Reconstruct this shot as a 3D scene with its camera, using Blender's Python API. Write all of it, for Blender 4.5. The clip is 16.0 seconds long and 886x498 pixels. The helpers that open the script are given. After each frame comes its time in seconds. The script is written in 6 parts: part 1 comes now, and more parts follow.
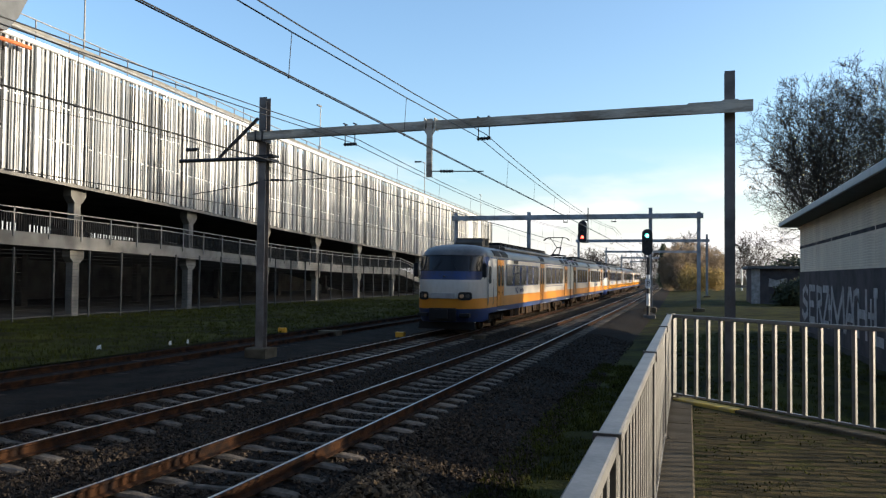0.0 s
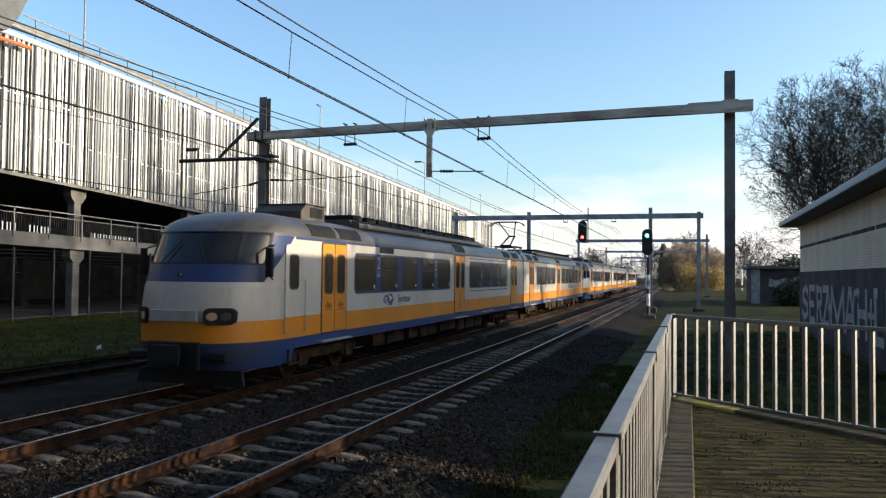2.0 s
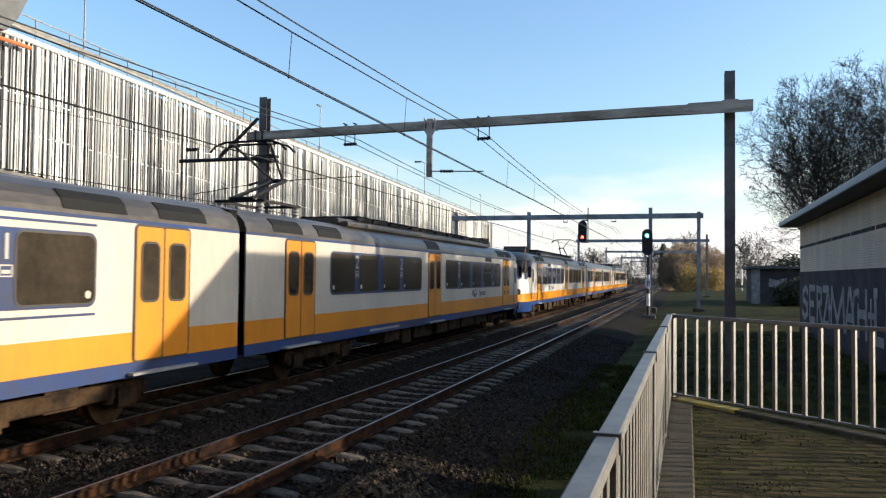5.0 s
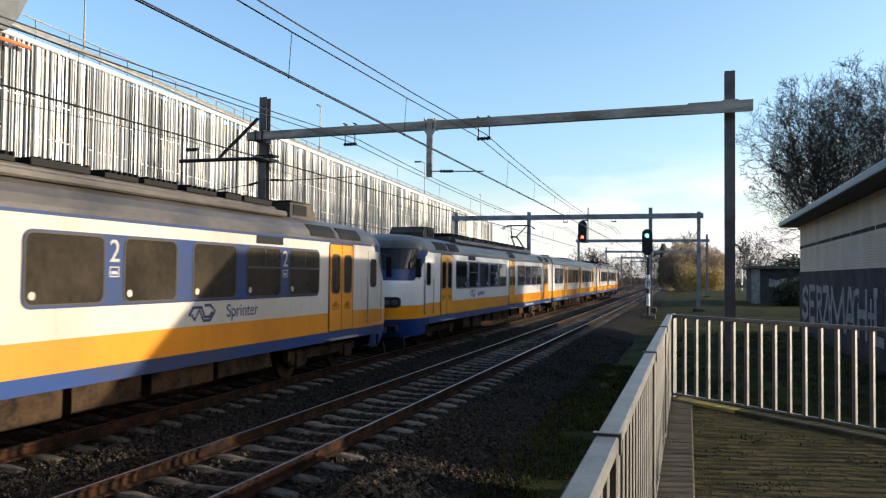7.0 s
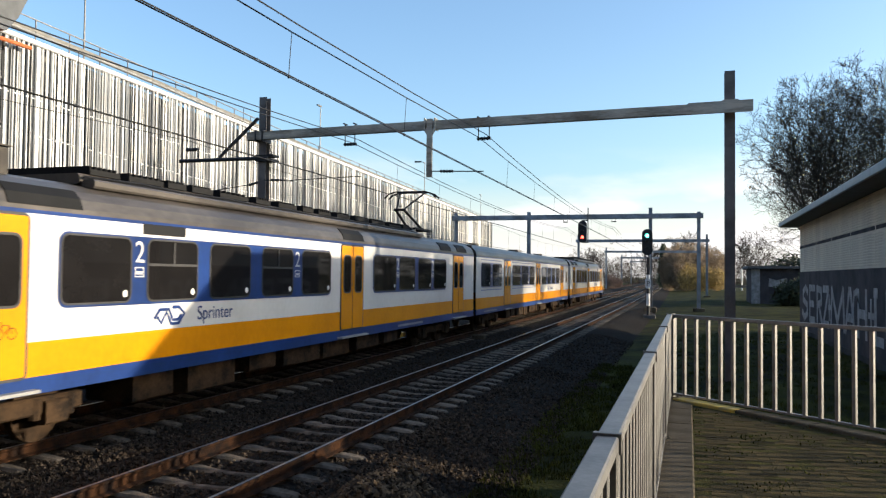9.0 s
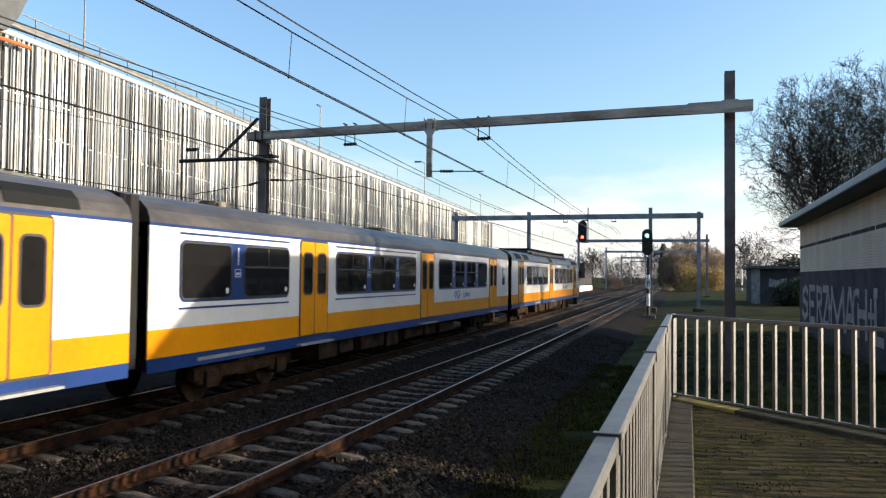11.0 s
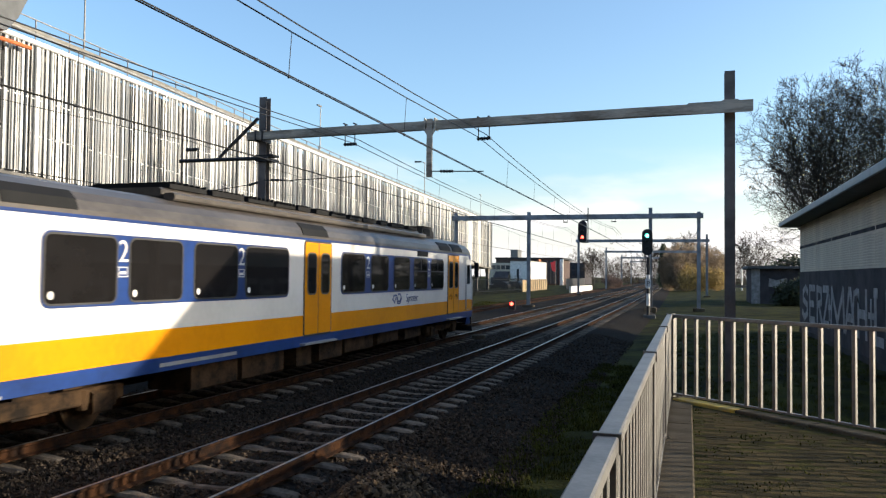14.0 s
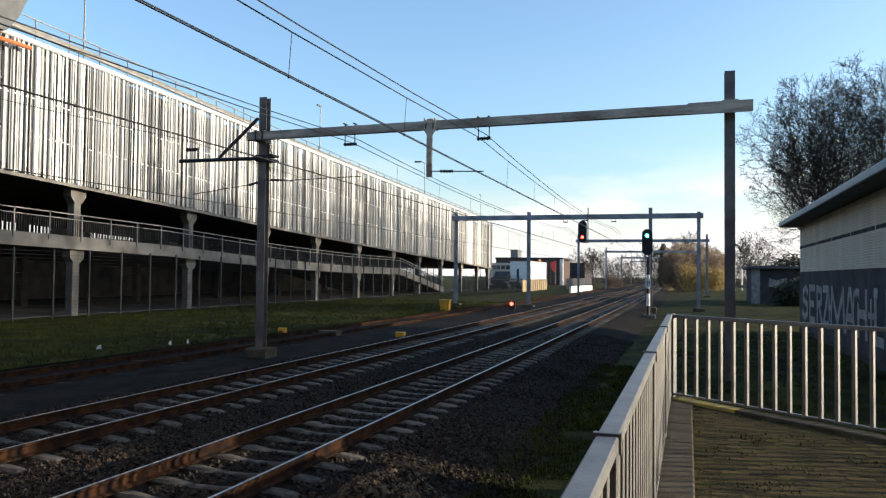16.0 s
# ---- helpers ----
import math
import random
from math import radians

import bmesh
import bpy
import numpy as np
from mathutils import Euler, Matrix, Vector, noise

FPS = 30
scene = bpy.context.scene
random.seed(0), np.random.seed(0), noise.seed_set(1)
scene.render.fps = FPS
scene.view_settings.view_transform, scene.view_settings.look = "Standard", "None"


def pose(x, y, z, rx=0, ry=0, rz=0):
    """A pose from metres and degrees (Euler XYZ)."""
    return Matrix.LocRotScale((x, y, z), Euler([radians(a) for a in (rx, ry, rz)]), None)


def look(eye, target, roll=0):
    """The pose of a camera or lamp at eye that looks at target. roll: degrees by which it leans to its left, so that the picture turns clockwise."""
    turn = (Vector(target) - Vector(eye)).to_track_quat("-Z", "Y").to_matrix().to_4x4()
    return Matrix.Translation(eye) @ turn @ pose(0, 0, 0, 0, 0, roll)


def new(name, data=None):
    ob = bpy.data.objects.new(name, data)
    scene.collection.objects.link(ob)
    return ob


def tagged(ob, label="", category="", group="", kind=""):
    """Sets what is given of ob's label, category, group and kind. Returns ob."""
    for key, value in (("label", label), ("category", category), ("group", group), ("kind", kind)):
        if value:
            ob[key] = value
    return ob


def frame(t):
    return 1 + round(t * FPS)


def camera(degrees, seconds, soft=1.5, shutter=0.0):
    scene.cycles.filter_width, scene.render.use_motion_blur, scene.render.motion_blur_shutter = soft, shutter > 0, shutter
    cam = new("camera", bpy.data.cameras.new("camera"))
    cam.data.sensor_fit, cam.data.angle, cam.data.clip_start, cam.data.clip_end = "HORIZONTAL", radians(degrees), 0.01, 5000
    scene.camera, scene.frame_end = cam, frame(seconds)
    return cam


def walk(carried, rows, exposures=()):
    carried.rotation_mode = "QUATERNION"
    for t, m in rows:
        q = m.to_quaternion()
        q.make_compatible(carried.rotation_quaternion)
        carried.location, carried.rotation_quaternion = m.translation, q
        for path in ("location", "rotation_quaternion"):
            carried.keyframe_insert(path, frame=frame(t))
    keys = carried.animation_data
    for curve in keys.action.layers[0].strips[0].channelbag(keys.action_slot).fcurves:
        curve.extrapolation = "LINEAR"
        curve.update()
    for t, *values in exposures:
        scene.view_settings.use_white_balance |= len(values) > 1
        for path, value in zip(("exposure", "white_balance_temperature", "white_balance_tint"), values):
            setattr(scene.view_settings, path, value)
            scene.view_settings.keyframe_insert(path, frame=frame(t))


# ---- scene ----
# ---- camera ----
cam = camera(58.66, 16.0, soft=1.25, shutter=0.15)
EYE = Vector((0.0, 0.0, 2.326))
YAW, TILT = radians(17.30), radians(1.90)
AIM = EYE + Vector((-math.sin(YAW) * math.cos(TILT), math.cos(YAW) * math.cos(TILT), math.sin(TILT)))
VIEW = look(EYE, AIM, 0.59)
walk(cam, [(0.0, VIEW), (16.0, VIEW)])

# ---- light ----
SUN = Vector((1.0, 0.28, 0.20)).normalized()
sun_data = bpy.data.lights.new("sun", "SUN")
sun_data.energy, sun_data.angle, sun_data.color = 3.1, radians(0.6), (1.0, 0.87, 0.68)
sun_lamp = new("sun", sun_data)
sun_lamp.matrix_world = look(SUN * 100, (0, 0, 0))
scene.view_settings.exposure = 1.32

sky_world = bpy.data.worlds.new("sky")
scene.world = sky_world
sky_world.use_nodes = True
wt = sky_world.node_tree
wt.nodes.clear()
w_out = wt.nodes.new("ShaderNodeOutputWorld")
w_bg = wt.nodes.new("ShaderNodeBackground")
w_sky = wt.nodes.new("ShaderNodeTexSky")
w_sky.sky_type, w_sky.sun_disc = "NISHITA", False
w_sky.sun_elevation = math.asin(SUN.z)
w_sky.sun_rotation = math.atan2(SUN.x, SUN.y)
w_sky.air_density, w_sky.dust_density, w_sky.ozone_density = 1.0, 1.8, 2.8
w_bg.inputs["Strength"].default_value = 0.15
# a low bank of cloud over the horizon
w_co = wt.nodes.new("ShaderNodeTexCoord")
w_map = wt.nodes.new("ShaderNodeMapping")
w_map.inputs["Scale"].default_value = (3.0, 3.0, 11.0)
w_noise = wt.nodes.new("ShaderNodeTexNoise")
w_noise.inputs["Scale"].default_value, w_noise.inputs["Detail"].default_value = 1.6, 6.0
w_ramp = wt.nodes.new("ShaderNodeValToRGB")
w_ramp.color_ramp.elements[0].position, w_ramp.color_ramp.elements[1].position = 0.42, 0.62
w_sep = wt.nodes.new("ShaderNodeSeparateXYZ")
w_band = wt.nodes.new("ShaderNodeMapRange")
w_band.inputs["From Min"].default_value, w_band.inputs["From Max"].default_value = 0.16, 0.07
w_mul = wt.nodes.new("ShaderNodeMath")
w_mul.operation = "MULTIPLY"
w_haze = wt.nodes.new("ShaderNodeMapRange")
w_haze.inputs["From Min"].default_value, w_haze.inputs["From Max"].default_value = 0.12, 0.02
w_haze.inputs["To Max"].default_value = 0.85
w_max = wt.nodes.new("ShaderNodeMath")
w_max.operation = "MAXIMUM"
w_mix = wt.nodes.new("ShaderNodeMix")
w_mix.data_type = "RGBA"
w_mix.inputs["B"].default_value = (3.35, 3.25, 3.2, 1)
for a, b in ((w_co.outputs["Generated"], w_map.inputs["Vector"]), (w_map.outputs["Vector"], w_noise.inputs["Vector"]),
             (w_noise.outputs["Fac"], w_ramp.inputs["Fac"]), (w_co.outputs["Generated"], w_sep.inputs["Vector"]),
             (w_sep.outputs["Z"], w_band.inputs["Value"]), (w_ramp.outputs["Color"], w_mul.inputs[0]),
             (w_band.outputs["Result"], w_mul.inputs[1]), (w_mul.outputs[0], w_max.inputs[0]), (w_sep.outputs["Z"], w_haze.inputs["Value"]), (w_haze.outputs["Result"], w_max.inputs[1]),
             (w_max.outputs[0], w_mix.inputs["Factor"]),
             (w_sky.outputs["Color"], w_mix.inputs["A"]), (w_mix.outputs["Result"], w_bg.inputs["Color"]),
             (w_bg.outputs["Background"], w_out.inputs["Surface"])):
    wt.links.new(a, b)


# ---- materials ----
def mat(name, col, rough=0.6, metal=0.0, col2=None, scale=3.0, fine=40.0, bump=0.0, spread=0.12, island=False, per_object=0.0,
        stretch=(1, 1, 1), contrast=(0.35, 0.65), coat=0.0, gloss=None):
    """A surface of two colours mixed by broad and fine noise, with fine relief."""
    m = bpy.data.materials.new(name)
    m.use_nodes = True
    nt = m.node_tree
    b = nt.nodes["Principled BSDF"]
    b.inputs["Roughness"].default_value, b.inputs["Metallic"].default_value = rough, metal
    b.inputs["Coat Weight"].default_value = coat
    b.inputs["Specular IOR Level"].default_value = gloss if gloss is not None else 0.08 if rough >= 0.84 else 0.5
    col2 = col2 or tuple(c * (1 - spread * 2) for c in col)
    co = nt.nodes.new("ShaderNodeTexCoord")
    mp = nt.nodes.new("ShaderNodeMapping")
    mp.inputs["Scale"].default_value = stretch
    nt.links.new(co.outputs["Object"], mp.inputs["Vector"])
    n1, n2 = nt.nodes.new("ShaderNodeTexNoise"), nt.nodes.new("ShaderNodeTexNoise")
    n1.inputs["Scale"].default_value, n1.inputs["Detail"].default_value = scale, 5.0
    n2.inputs["Scale"].default_value, n2.inputs["Detail"].default_value = fine, 3.0
    for n in (n1, n2):
        nt.links.new(mp.outputs["Vector"], n.inputs["Vector"])
    add = nt.nodes.new("ShaderNodeMath")
    add.operation = "MULTIPLY_ADD"
    nt.links.new(n2.outputs["Fac"], add.inputs[0])
    add.inputs[1].default_value = 0.35
    sub = nt.nodes.new("ShaderNodeMath")
    sub.operation = "SUBTRACT"
    nt.links.new(n1.outputs["Fac"], sub.inputs[0])
    sub.inputs[1].default_value = 0.175
    nt.links.new(sub.outputs[0], add.inputs[2])
    fac = add.outputs[0]
    if island or per_object:
        src = nt.nodes.new("ShaderNodeNewGeometry").outputs["Random Per Island"] if island else nt.nodes.new("ShaderNodeObjectInfo").outputs["Random"]
        mr = nt.nodes.new("ShaderNodeMapRange")
        w = per_object or 0.3
        mr.inputs["To Min"].default_value, mr.inputs["To Max"].default_value = -w, w
        nt.links.new(src, mr.inputs["Value"])
        ad = nt.nodes.new("ShaderNodeMath")
        nt.links.new(fac, ad.inputs[0])
        nt.links.new(mr.outputs["Result"], ad.inputs[1])
        fac = ad.outputs[0]
    ramp = nt.nodes.new("ShaderNodeValToRGB")
    e = ramp.color_ramp.elements
    e[0].position, e[1].position = contrast
    e[0].color, e[1].color = (*col2, 1), (*col, 1)
    nt.links.new(fac, ramp.inputs["Fac"])
    nt.links.new(ramp.outputs["Color"], b.inputs["Base Color"])
    if bump:
        bp = nt.nodes.new("ShaderNodeBump")
        bp.inputs["Strength"].default_value, bp.inputs["Distance"].default_value = min(1.0, bump), 0.02
        nt.links.new(n2.outputs["Fac"], bp.inputs["Height"])
        nt.links.new(bp.outputs["Normal"], b.inputs["Normal"])
    return m


def glow(name, col, strength):
    m = bpy.data.materials.new(name)
    m.use_nodes = True
    b = m.node_tree.nodes["Principled BSDF"]
    b.inputs["Base Color"].default_value = (*col, 1)
    b.inputs["Emission Color"].default_value = (*col, 1)
    b.inputs["Emission Strength"].default_value = strength
    return m


# Ballast, soil and grass colours are lowered to carry the ground's shade.
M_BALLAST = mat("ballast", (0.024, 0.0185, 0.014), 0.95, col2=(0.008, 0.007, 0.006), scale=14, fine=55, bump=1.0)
# Heap stones: the ballast again, with sunlight put into a brighter colour.
M_SUNSTONE = mat("sunlit_stone", (0.20, 0.145, 0.09), 0.9, col2=(0.05, 0.037, 0.025), scale=9, fine=60, bump=0.3, island=True, contrast=(0.2, 0.85))
M_STONE = mat("ballast_stone", (0.070, 0.053, 0.038), 0.9, col2=(0.013, 0.0105, 0.0085), scale=9, fine=60, bump=0.3, island=True, contrast=(0.2, 0.85))
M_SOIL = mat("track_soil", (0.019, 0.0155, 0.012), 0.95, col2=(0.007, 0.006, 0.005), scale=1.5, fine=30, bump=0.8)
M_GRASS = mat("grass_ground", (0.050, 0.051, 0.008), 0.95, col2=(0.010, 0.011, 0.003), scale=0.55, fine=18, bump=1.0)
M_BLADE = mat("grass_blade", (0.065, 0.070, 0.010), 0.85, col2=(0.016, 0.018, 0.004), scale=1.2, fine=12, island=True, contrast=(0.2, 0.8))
M_RAILTOP = mat("rail_head", (0.30, 0.285, 0.27), 0.30, 1.0, scale=5)
M_RAILSIDE = mat("rail_rust", (0.043, 0.019, 0.0085), 0.9, col2=(0.009, 0.006, 0.005), scale=4, fine=60, bump=0.4)
M_SLEEPER = mat("sleeper_concrete", (0.19, 0.155, 0.12), 0.88, col2=(0.07, 0.06, 0.048), scale=6, fine=70, bump=0.4, per_object=0.15)
M_WOODSLEEPER = mat("sleeper_wood", (0.06, 0.046, 0.035), 0.9, col2=(0.03, 0.024, 0.02), scale=6, fine=70, bump=0.5, per_object=0.2)
M_MAST = mat("mast_steel", (0.21, 0.185, 0.165), 0.6, 0.1, col2=(0.115, 0.10, 0.09), scale=2, fine=30, bump=0.15)
M_BEAM = mat("portal_steel", (0.62, 0.55, 0.44), 0.6, 0.05, col2=(0.22, 0.17, 0.12), scale=1.1, fine=9, bump=0.2, stretch=(0.6, 1, 3))
# Far portals' brighter, bluer look in the light is put into this colour.
M_LITFARSTEEL = mat("lit_far_portal_steel", (0.30, 0.32, 0.35), 0.5, 0.3, col2=(0.16, 0.165, 0.175), scale=1.0, fine=12)
M_DARKSTEEL = mat("dark_steel", (0.045, 0.044, 0.045), 0.55, 0.3, scale=4, gloss=0.3)
M_WIRE = mat("wire_copper", (0.06, 0.058, 0.055), 0.5, 0.6, scale=4)
M_GALV = mat("galvanised_steel", (0.205, 0.20, 0.19), 0.5, 0.4, col2=(0.125, 0.122, 0.118), scale=5, fine=45, bump=0.05)
M_SLAT = mat("facade_slat", (0.34, 0.34, 0.33), 0.38, 0.25, col2=(0.12, 0.123, 0.125), scale=0.9, fine=8, per_object=0.3, contrast=(0.25, 0.75), stretch=(1, 1, 0.3))
M_CONCRETE = mat("concrete", (0.21, 0.20, 0.18), 0.85, col2=(0.12, 0.112, 0.10), scale=0.9, fine=25, bump=0.25)
# Darker copy of the concrete: the garage interior's shade is in the colour.
M_SHADECONC = mat("shade_darkened_concrete", (0.07, 0.067, 0.064), 0.9, col2=(0.035, 0.034, 0.033), scale=0.7, fine=20)
# Shade seen between the slats, put into a dark colour.
M_GAPSHADE = mat("slat_gap_shade", (0.085, 0.085, 0.09), 0.7, col2=(0.04, 0.04, 0.043), scale=0.5, fine=6, stretch=(1, 1, 0.25))
M_FENCE = mat("fence_steel", (0.05, 0.05, 0.05), 0.6, 0.2, scale=3, gloss=0.25)
M_BARRIER = mat("barrier_steel", (0.34, 0.33, 0.30), 0.5, 0.4, scale=2)
M_TILE = mat("paving_brick", (0.098, 0.070, 0.029), 0.9, col2=(0.036, 0.028, 0.012), scale=1.6, fine=45, bump=0.6, per_object=0.18)
M_MOSS = mat("moss_joint", (0.075, 0.065, 0.016), 0.95, col2=(0.03, 0.026, 0.008), scale=5, fine=50, bump=0.8)
M_KERB = mat("kerb_concrete", (0.12, 0.098, 0.068), 0.9, col2=(0.07, 0.056, 0.036), scale=3, fine=50, bump=0.4)
M_YELLOWKERB = mat("yellow_kerb_paint", (0.52, 0.36, 0.05), 0.8, col2=(0.28, 0.22, 0.08), scale=6, fine=40, bump=0.2)
M_SIDING = mat("siding", (0.56, 0.49, 0.38), 0.6, col2=(0.42, 0.37, 0.29), scale=0.8, fine=14)
M_SIDEDARK = mat("dark_plinth_paint", (0.078, 0.072, 0.076), 0.84, col2=(0.045, 0.042, 0.045), scale=1.2, fine=20, bump=0.1)
M_SPRAY = mat("grey_spray_paint", (0.34, 0.335, 0.33), 0.8, col2=(0.19, 0.185, 0.18), scale=2.5, fine=14)
M_ROOFEDGE = mat("roof_trim", (0.15, 0.20, 0.24), 0.5, 0.2, scale=2)
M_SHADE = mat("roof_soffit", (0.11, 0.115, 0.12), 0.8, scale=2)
M_BARK = mat("bark", (0.065, 0.053, 0.043), 0.95, col2=(0.032, 0.027, 0.023), scale=3, fine=30, bump=0.5)
M_BROWNLEAF = mat("autumn_leaf", (0.45, 0.30, 0.08), 0.8, col2=(0.20, 0.14, 0.05), scale=0.4, fine=3, island=True, contrast=(0.2, 0.8))
M_TWIG = mat("far_twig", (0.30, 0.22, 0.145), 0.9, col2=(0.12, 0.09, 0.062), scale=0.3, fine=3, island=True, contrast=(0.2, 0.8))
M_BUSH = mat("evergreen_leaf", (0.045, 0.06, 0.025), 0.8, col2=(0.025, 0.032, 0.015), scale=0.6, fine=4, island=True)
# train
T_WHITE = mat("train_white", (0.74, 0.72, 0.68), 0.22, col2=(0.62, 0.60, 0.56), scale=0.7, fine=9, contrast=(0.2, 0.6), coat=0.3)
T_YELLOW = mat("train_yellow", (0.74, 0.285, 0.004), 0.25, col2=(0.58, 0.215, 0.006), scale=0.7, fine=9, contrast=(0.2, 0.6), coat=0.3)
T_BLUE = mat("train_blue", (0.014, 0.046, 0.185), 0.35, col2=(0.010, 0.030, 0.115), scale=0.8, fine=9, gloss=0.3)
T_ROOF = mat("train_roof", (0.115, 0.10, 0.085), 0.38, 0.15, col2=(0.05, 0.044, 0.039), gloss=0.45, scale=1.2, fine=10, stretch=(1, 0.4, 1))
# Unwashed white, lowered a little more for tree shade on the first unit.
T_DUSTWHITE = mat("unwashed_shaded_white", (0.49, 0.455, 0.40), 0.4, col2=(0.35, 0.315, 0.265), scale=0.6, fine=7, contrast=(0.25, 0.7), stretch=(1, 1, 0.35))
T_DUSTYELLOW = mat("unwashed_yellow", (0.60, 0.225, 0.010), 0.42, col2=(0.44, 0.16, 0.012), scale=0.6, fine=7, contrast=(0.25, 0.7), stretch=(1, 1, 0.35))
T_DUSTBLUE = mat("unwashed_blue", (0.020, 0.048, 0.155), 0.45, col2=(0.040, 0.046, 0.075), scale=0.5, fine=8, gloss=0.2, contrast=(0.3, 0.65))
T_DUSTGLASS = mat("dusty_window_glass", (0.046, 0.037, 0.027), 0.14, col2=(0.024, 0.020, 0.015), scale=1.2, fine=10, gloss=0.28)
T_GRIMEROOF = mat("grimy_roof_unit", (0.085, 0.073, 0.058), 0.6, 0.1, col2=(0.035, 0.031, 0.027), scale=2.0, fine=14, gloss=0.25)
T_BLACK = mat("train_black", (0.014, 0.014, 0.015), 0.6, scale=2, gloss=0.2)
T_UNDER = mat("underframe_dirt", (0.062, 0.038, 0.021), 0.9, col2=(0.014, 0.011, 0.009), scale=2.5, fine=18, bump=0.4)
T_RUBBER = mat("rubber_seal", (0.035, 0.033, 0.032), 0.6, scale=4)
T_GLASS = mat("dark_window_glass", (0.014, 0.013, 0.013), 0.04, scale=2, gloss=0.28)
T_GRILLE = mat("roof_grille", (0.014, 0.014, 0.014), 0.7, 0.0, scale=4, gloss=0.15)
T_GREY = mat("train_grey", (0.35, 0.35, 0.34), 0.5, 0.2, scale=3)
G_LAMP = glow("headlamp", (0.22, 0.15, 0.09), 0.08)
G_RED = glow("signal_red", (1.0, 0.05, 0.03), 6.0)
G_GREEN = glow("signal_green", (0.10, 1.0, 0.70), 5.0)
M_SIGBLACK = mat("signal_black", (0.016, 0.016, 0.017), 0.6, scale=3)
M_WHITEPAINT = mat("white_paint", (0.78, 0.77, 0.74), 0.5, scale=2)
M_YELLOWBOX = mat("yellow_plastic", (0.82, 0.40, 0.02), 0.5, scale=3)
M_ORANGE = mat("orange_paint", (0.60, 0.16, 0.05), 0.5, scale=3)
M_BRICK = mat("far_brick", (0.12, 0.085, 0.075), 0.85, col2=(0.07, 0.055, 0.05), scale=1.5, fine=12)
M_ORANGEBRICK = mat("orange_brick", (0.36, 0.15, 0.07), 0.85, col2=(0.22, 0.09, 0.045), scale=1.5, fine=12)
M_TANWOOD = mat("tan_boards", (0.30, 0.22, 0.12), 0.8, col2=(0.18, 0.13, 0.07), scale=2, fine=14, per_object=0.15)
M_RED = mat("red_fabric", (0.5, 0.03, 0.04), 0.7, scale=3)
M_FARGLASS = mat("far_glass", (0.05, 0.06, 0.07), 0.1, scale=1)


# ---- mesh helpers ----
class Geo:
    """Vertices and faces of one part."""

    def __init__(self):
        self.v, self.f = [], []

    def add(self, vs, fs):
        n = len(self.v)
        self.v += [tuple(q) for q in vs]
        self.f += [tuple(i + n for i in q) for q in fs]
        return self

    def box(self, x0, x1, y0, y1, z0, z1, c=0.0):
        """A box, its four edges along its longest side cut by c."""
        if c <= 0:
            return self.add([(x, y, z) for z in (z0, z1) for y in (y0, y1) for x in (x0, x1)],
                            [(0, 2, 3, 1), (4, 5, 7, 6), (0, 1, 5, 4), (2, 6, 7, 3), (0, 4, 6, 2), (1, 3, 7, 5)])
        d = (x1 - x0, y1 - y0, z1 - z0)
        a = d.index(max(d))
        lo, hi = (x0, y0, z0), (x1, y1, z1)
        i, j = [k for k in range(3) if k != a]
        ring = [(lo[i] + c, lo[j]), (hi[i] - c, lo[j]), (hi[i], lo[j] + c), (hi[i], hi[j] - c), (hi[i] - c, hi[j]), (lo[i] + c, hi[j]), (lo[i], hi[j] - c), (lo[i], lo[j] + c)]
        vs = []
        for e in (lo[a], hi[a]):
            for q in ring:
                w = [0, 0, 0]
                w[a], w[i], w[j] = e, q[0], q[1]
                vs.append(w)
        return self.add(vs, [tuple(range(7, -1, -1)), tuple(range(8, 16))] + [(k, (k + 1) % 8, 8 + (k + 1) % 8, 8 + k) for k in range(8)])

    def extrude(self, ring, axis, a, b, closed=True):
        """A ring of 2D points drawn out along an axis: x gives (y, z), y gives (x, z), z gives (x, y)."""
        def p(q, e):
            return {"x": (e, q[0], q[1]), "y": (q[0], e, q[1]), "z": (q[0], q[1], e)}[axis]
        n = len(ring)
        fs = [(k, (k + 1) % n, n + (k + 1) % n, n + k) for k in range(n if closed else n - 1)]
        if closed:
            fs += [tuple(range(n - 1, -1, -1)), tuple(range(n, 2 * n))]
        return self.add([p(q, a) for q in ring] + [p(q, b) for q in ring], fs)

    def tube(self, pts, r, n=6, cap=True):
        """A round bar through points; r is one radius or one for each point."""
        pts = [Vector(q) for q in pts]
        rs = r if isinstance(r, (list, tuple)) else [r] * len(pts)
        base = len(self.v)
        for i, q in enumerate(pts):
            d = (pts[min(i + 1, len(pts) - 1)] - pts[max(i - 1, 0)]).normalized()
            u = d.orthogonal().normalized() if abs(d.z) > 0.9 else d.cross(Vector((0, 0, 1))).normalized()
            w = d.cross(u)
            for k in range(n):
                g = 2 * math.pi * k / n
                self.v.append(tuple(q + u * (math.cos(g) * rs[i]) + w * (math.sin(g) * rs[i])))
        for i in range(len(pts) - 1):
            for k in range(n):
                a, b = base + i * n + k, base + i * n + (k + 1) % n
                self.f.append((a, b, b + n, a + n))
        if cap:
            self.f.append(tuple(base + k for k in range(n - 1, -1, -1)))
            e = base + (len(pts) - 1) * n
            self.f.append(tuple(e + k for k in range(n)))
        return self

    def disc(self, c, axis, r, t, n=18):
        """A flat round plate about c, t thick along an axis."""
        o = {"x": (1, 2, 0), "y": (0, 2, 1), "z": (0, 1, 2)}[axis]
        ring = [(c[o[0]] + r * math.cos(2 * math.pi * k / n), c[o[1]] + r * math.sin(2 * math.pi * k / n)) for k in range(n)]
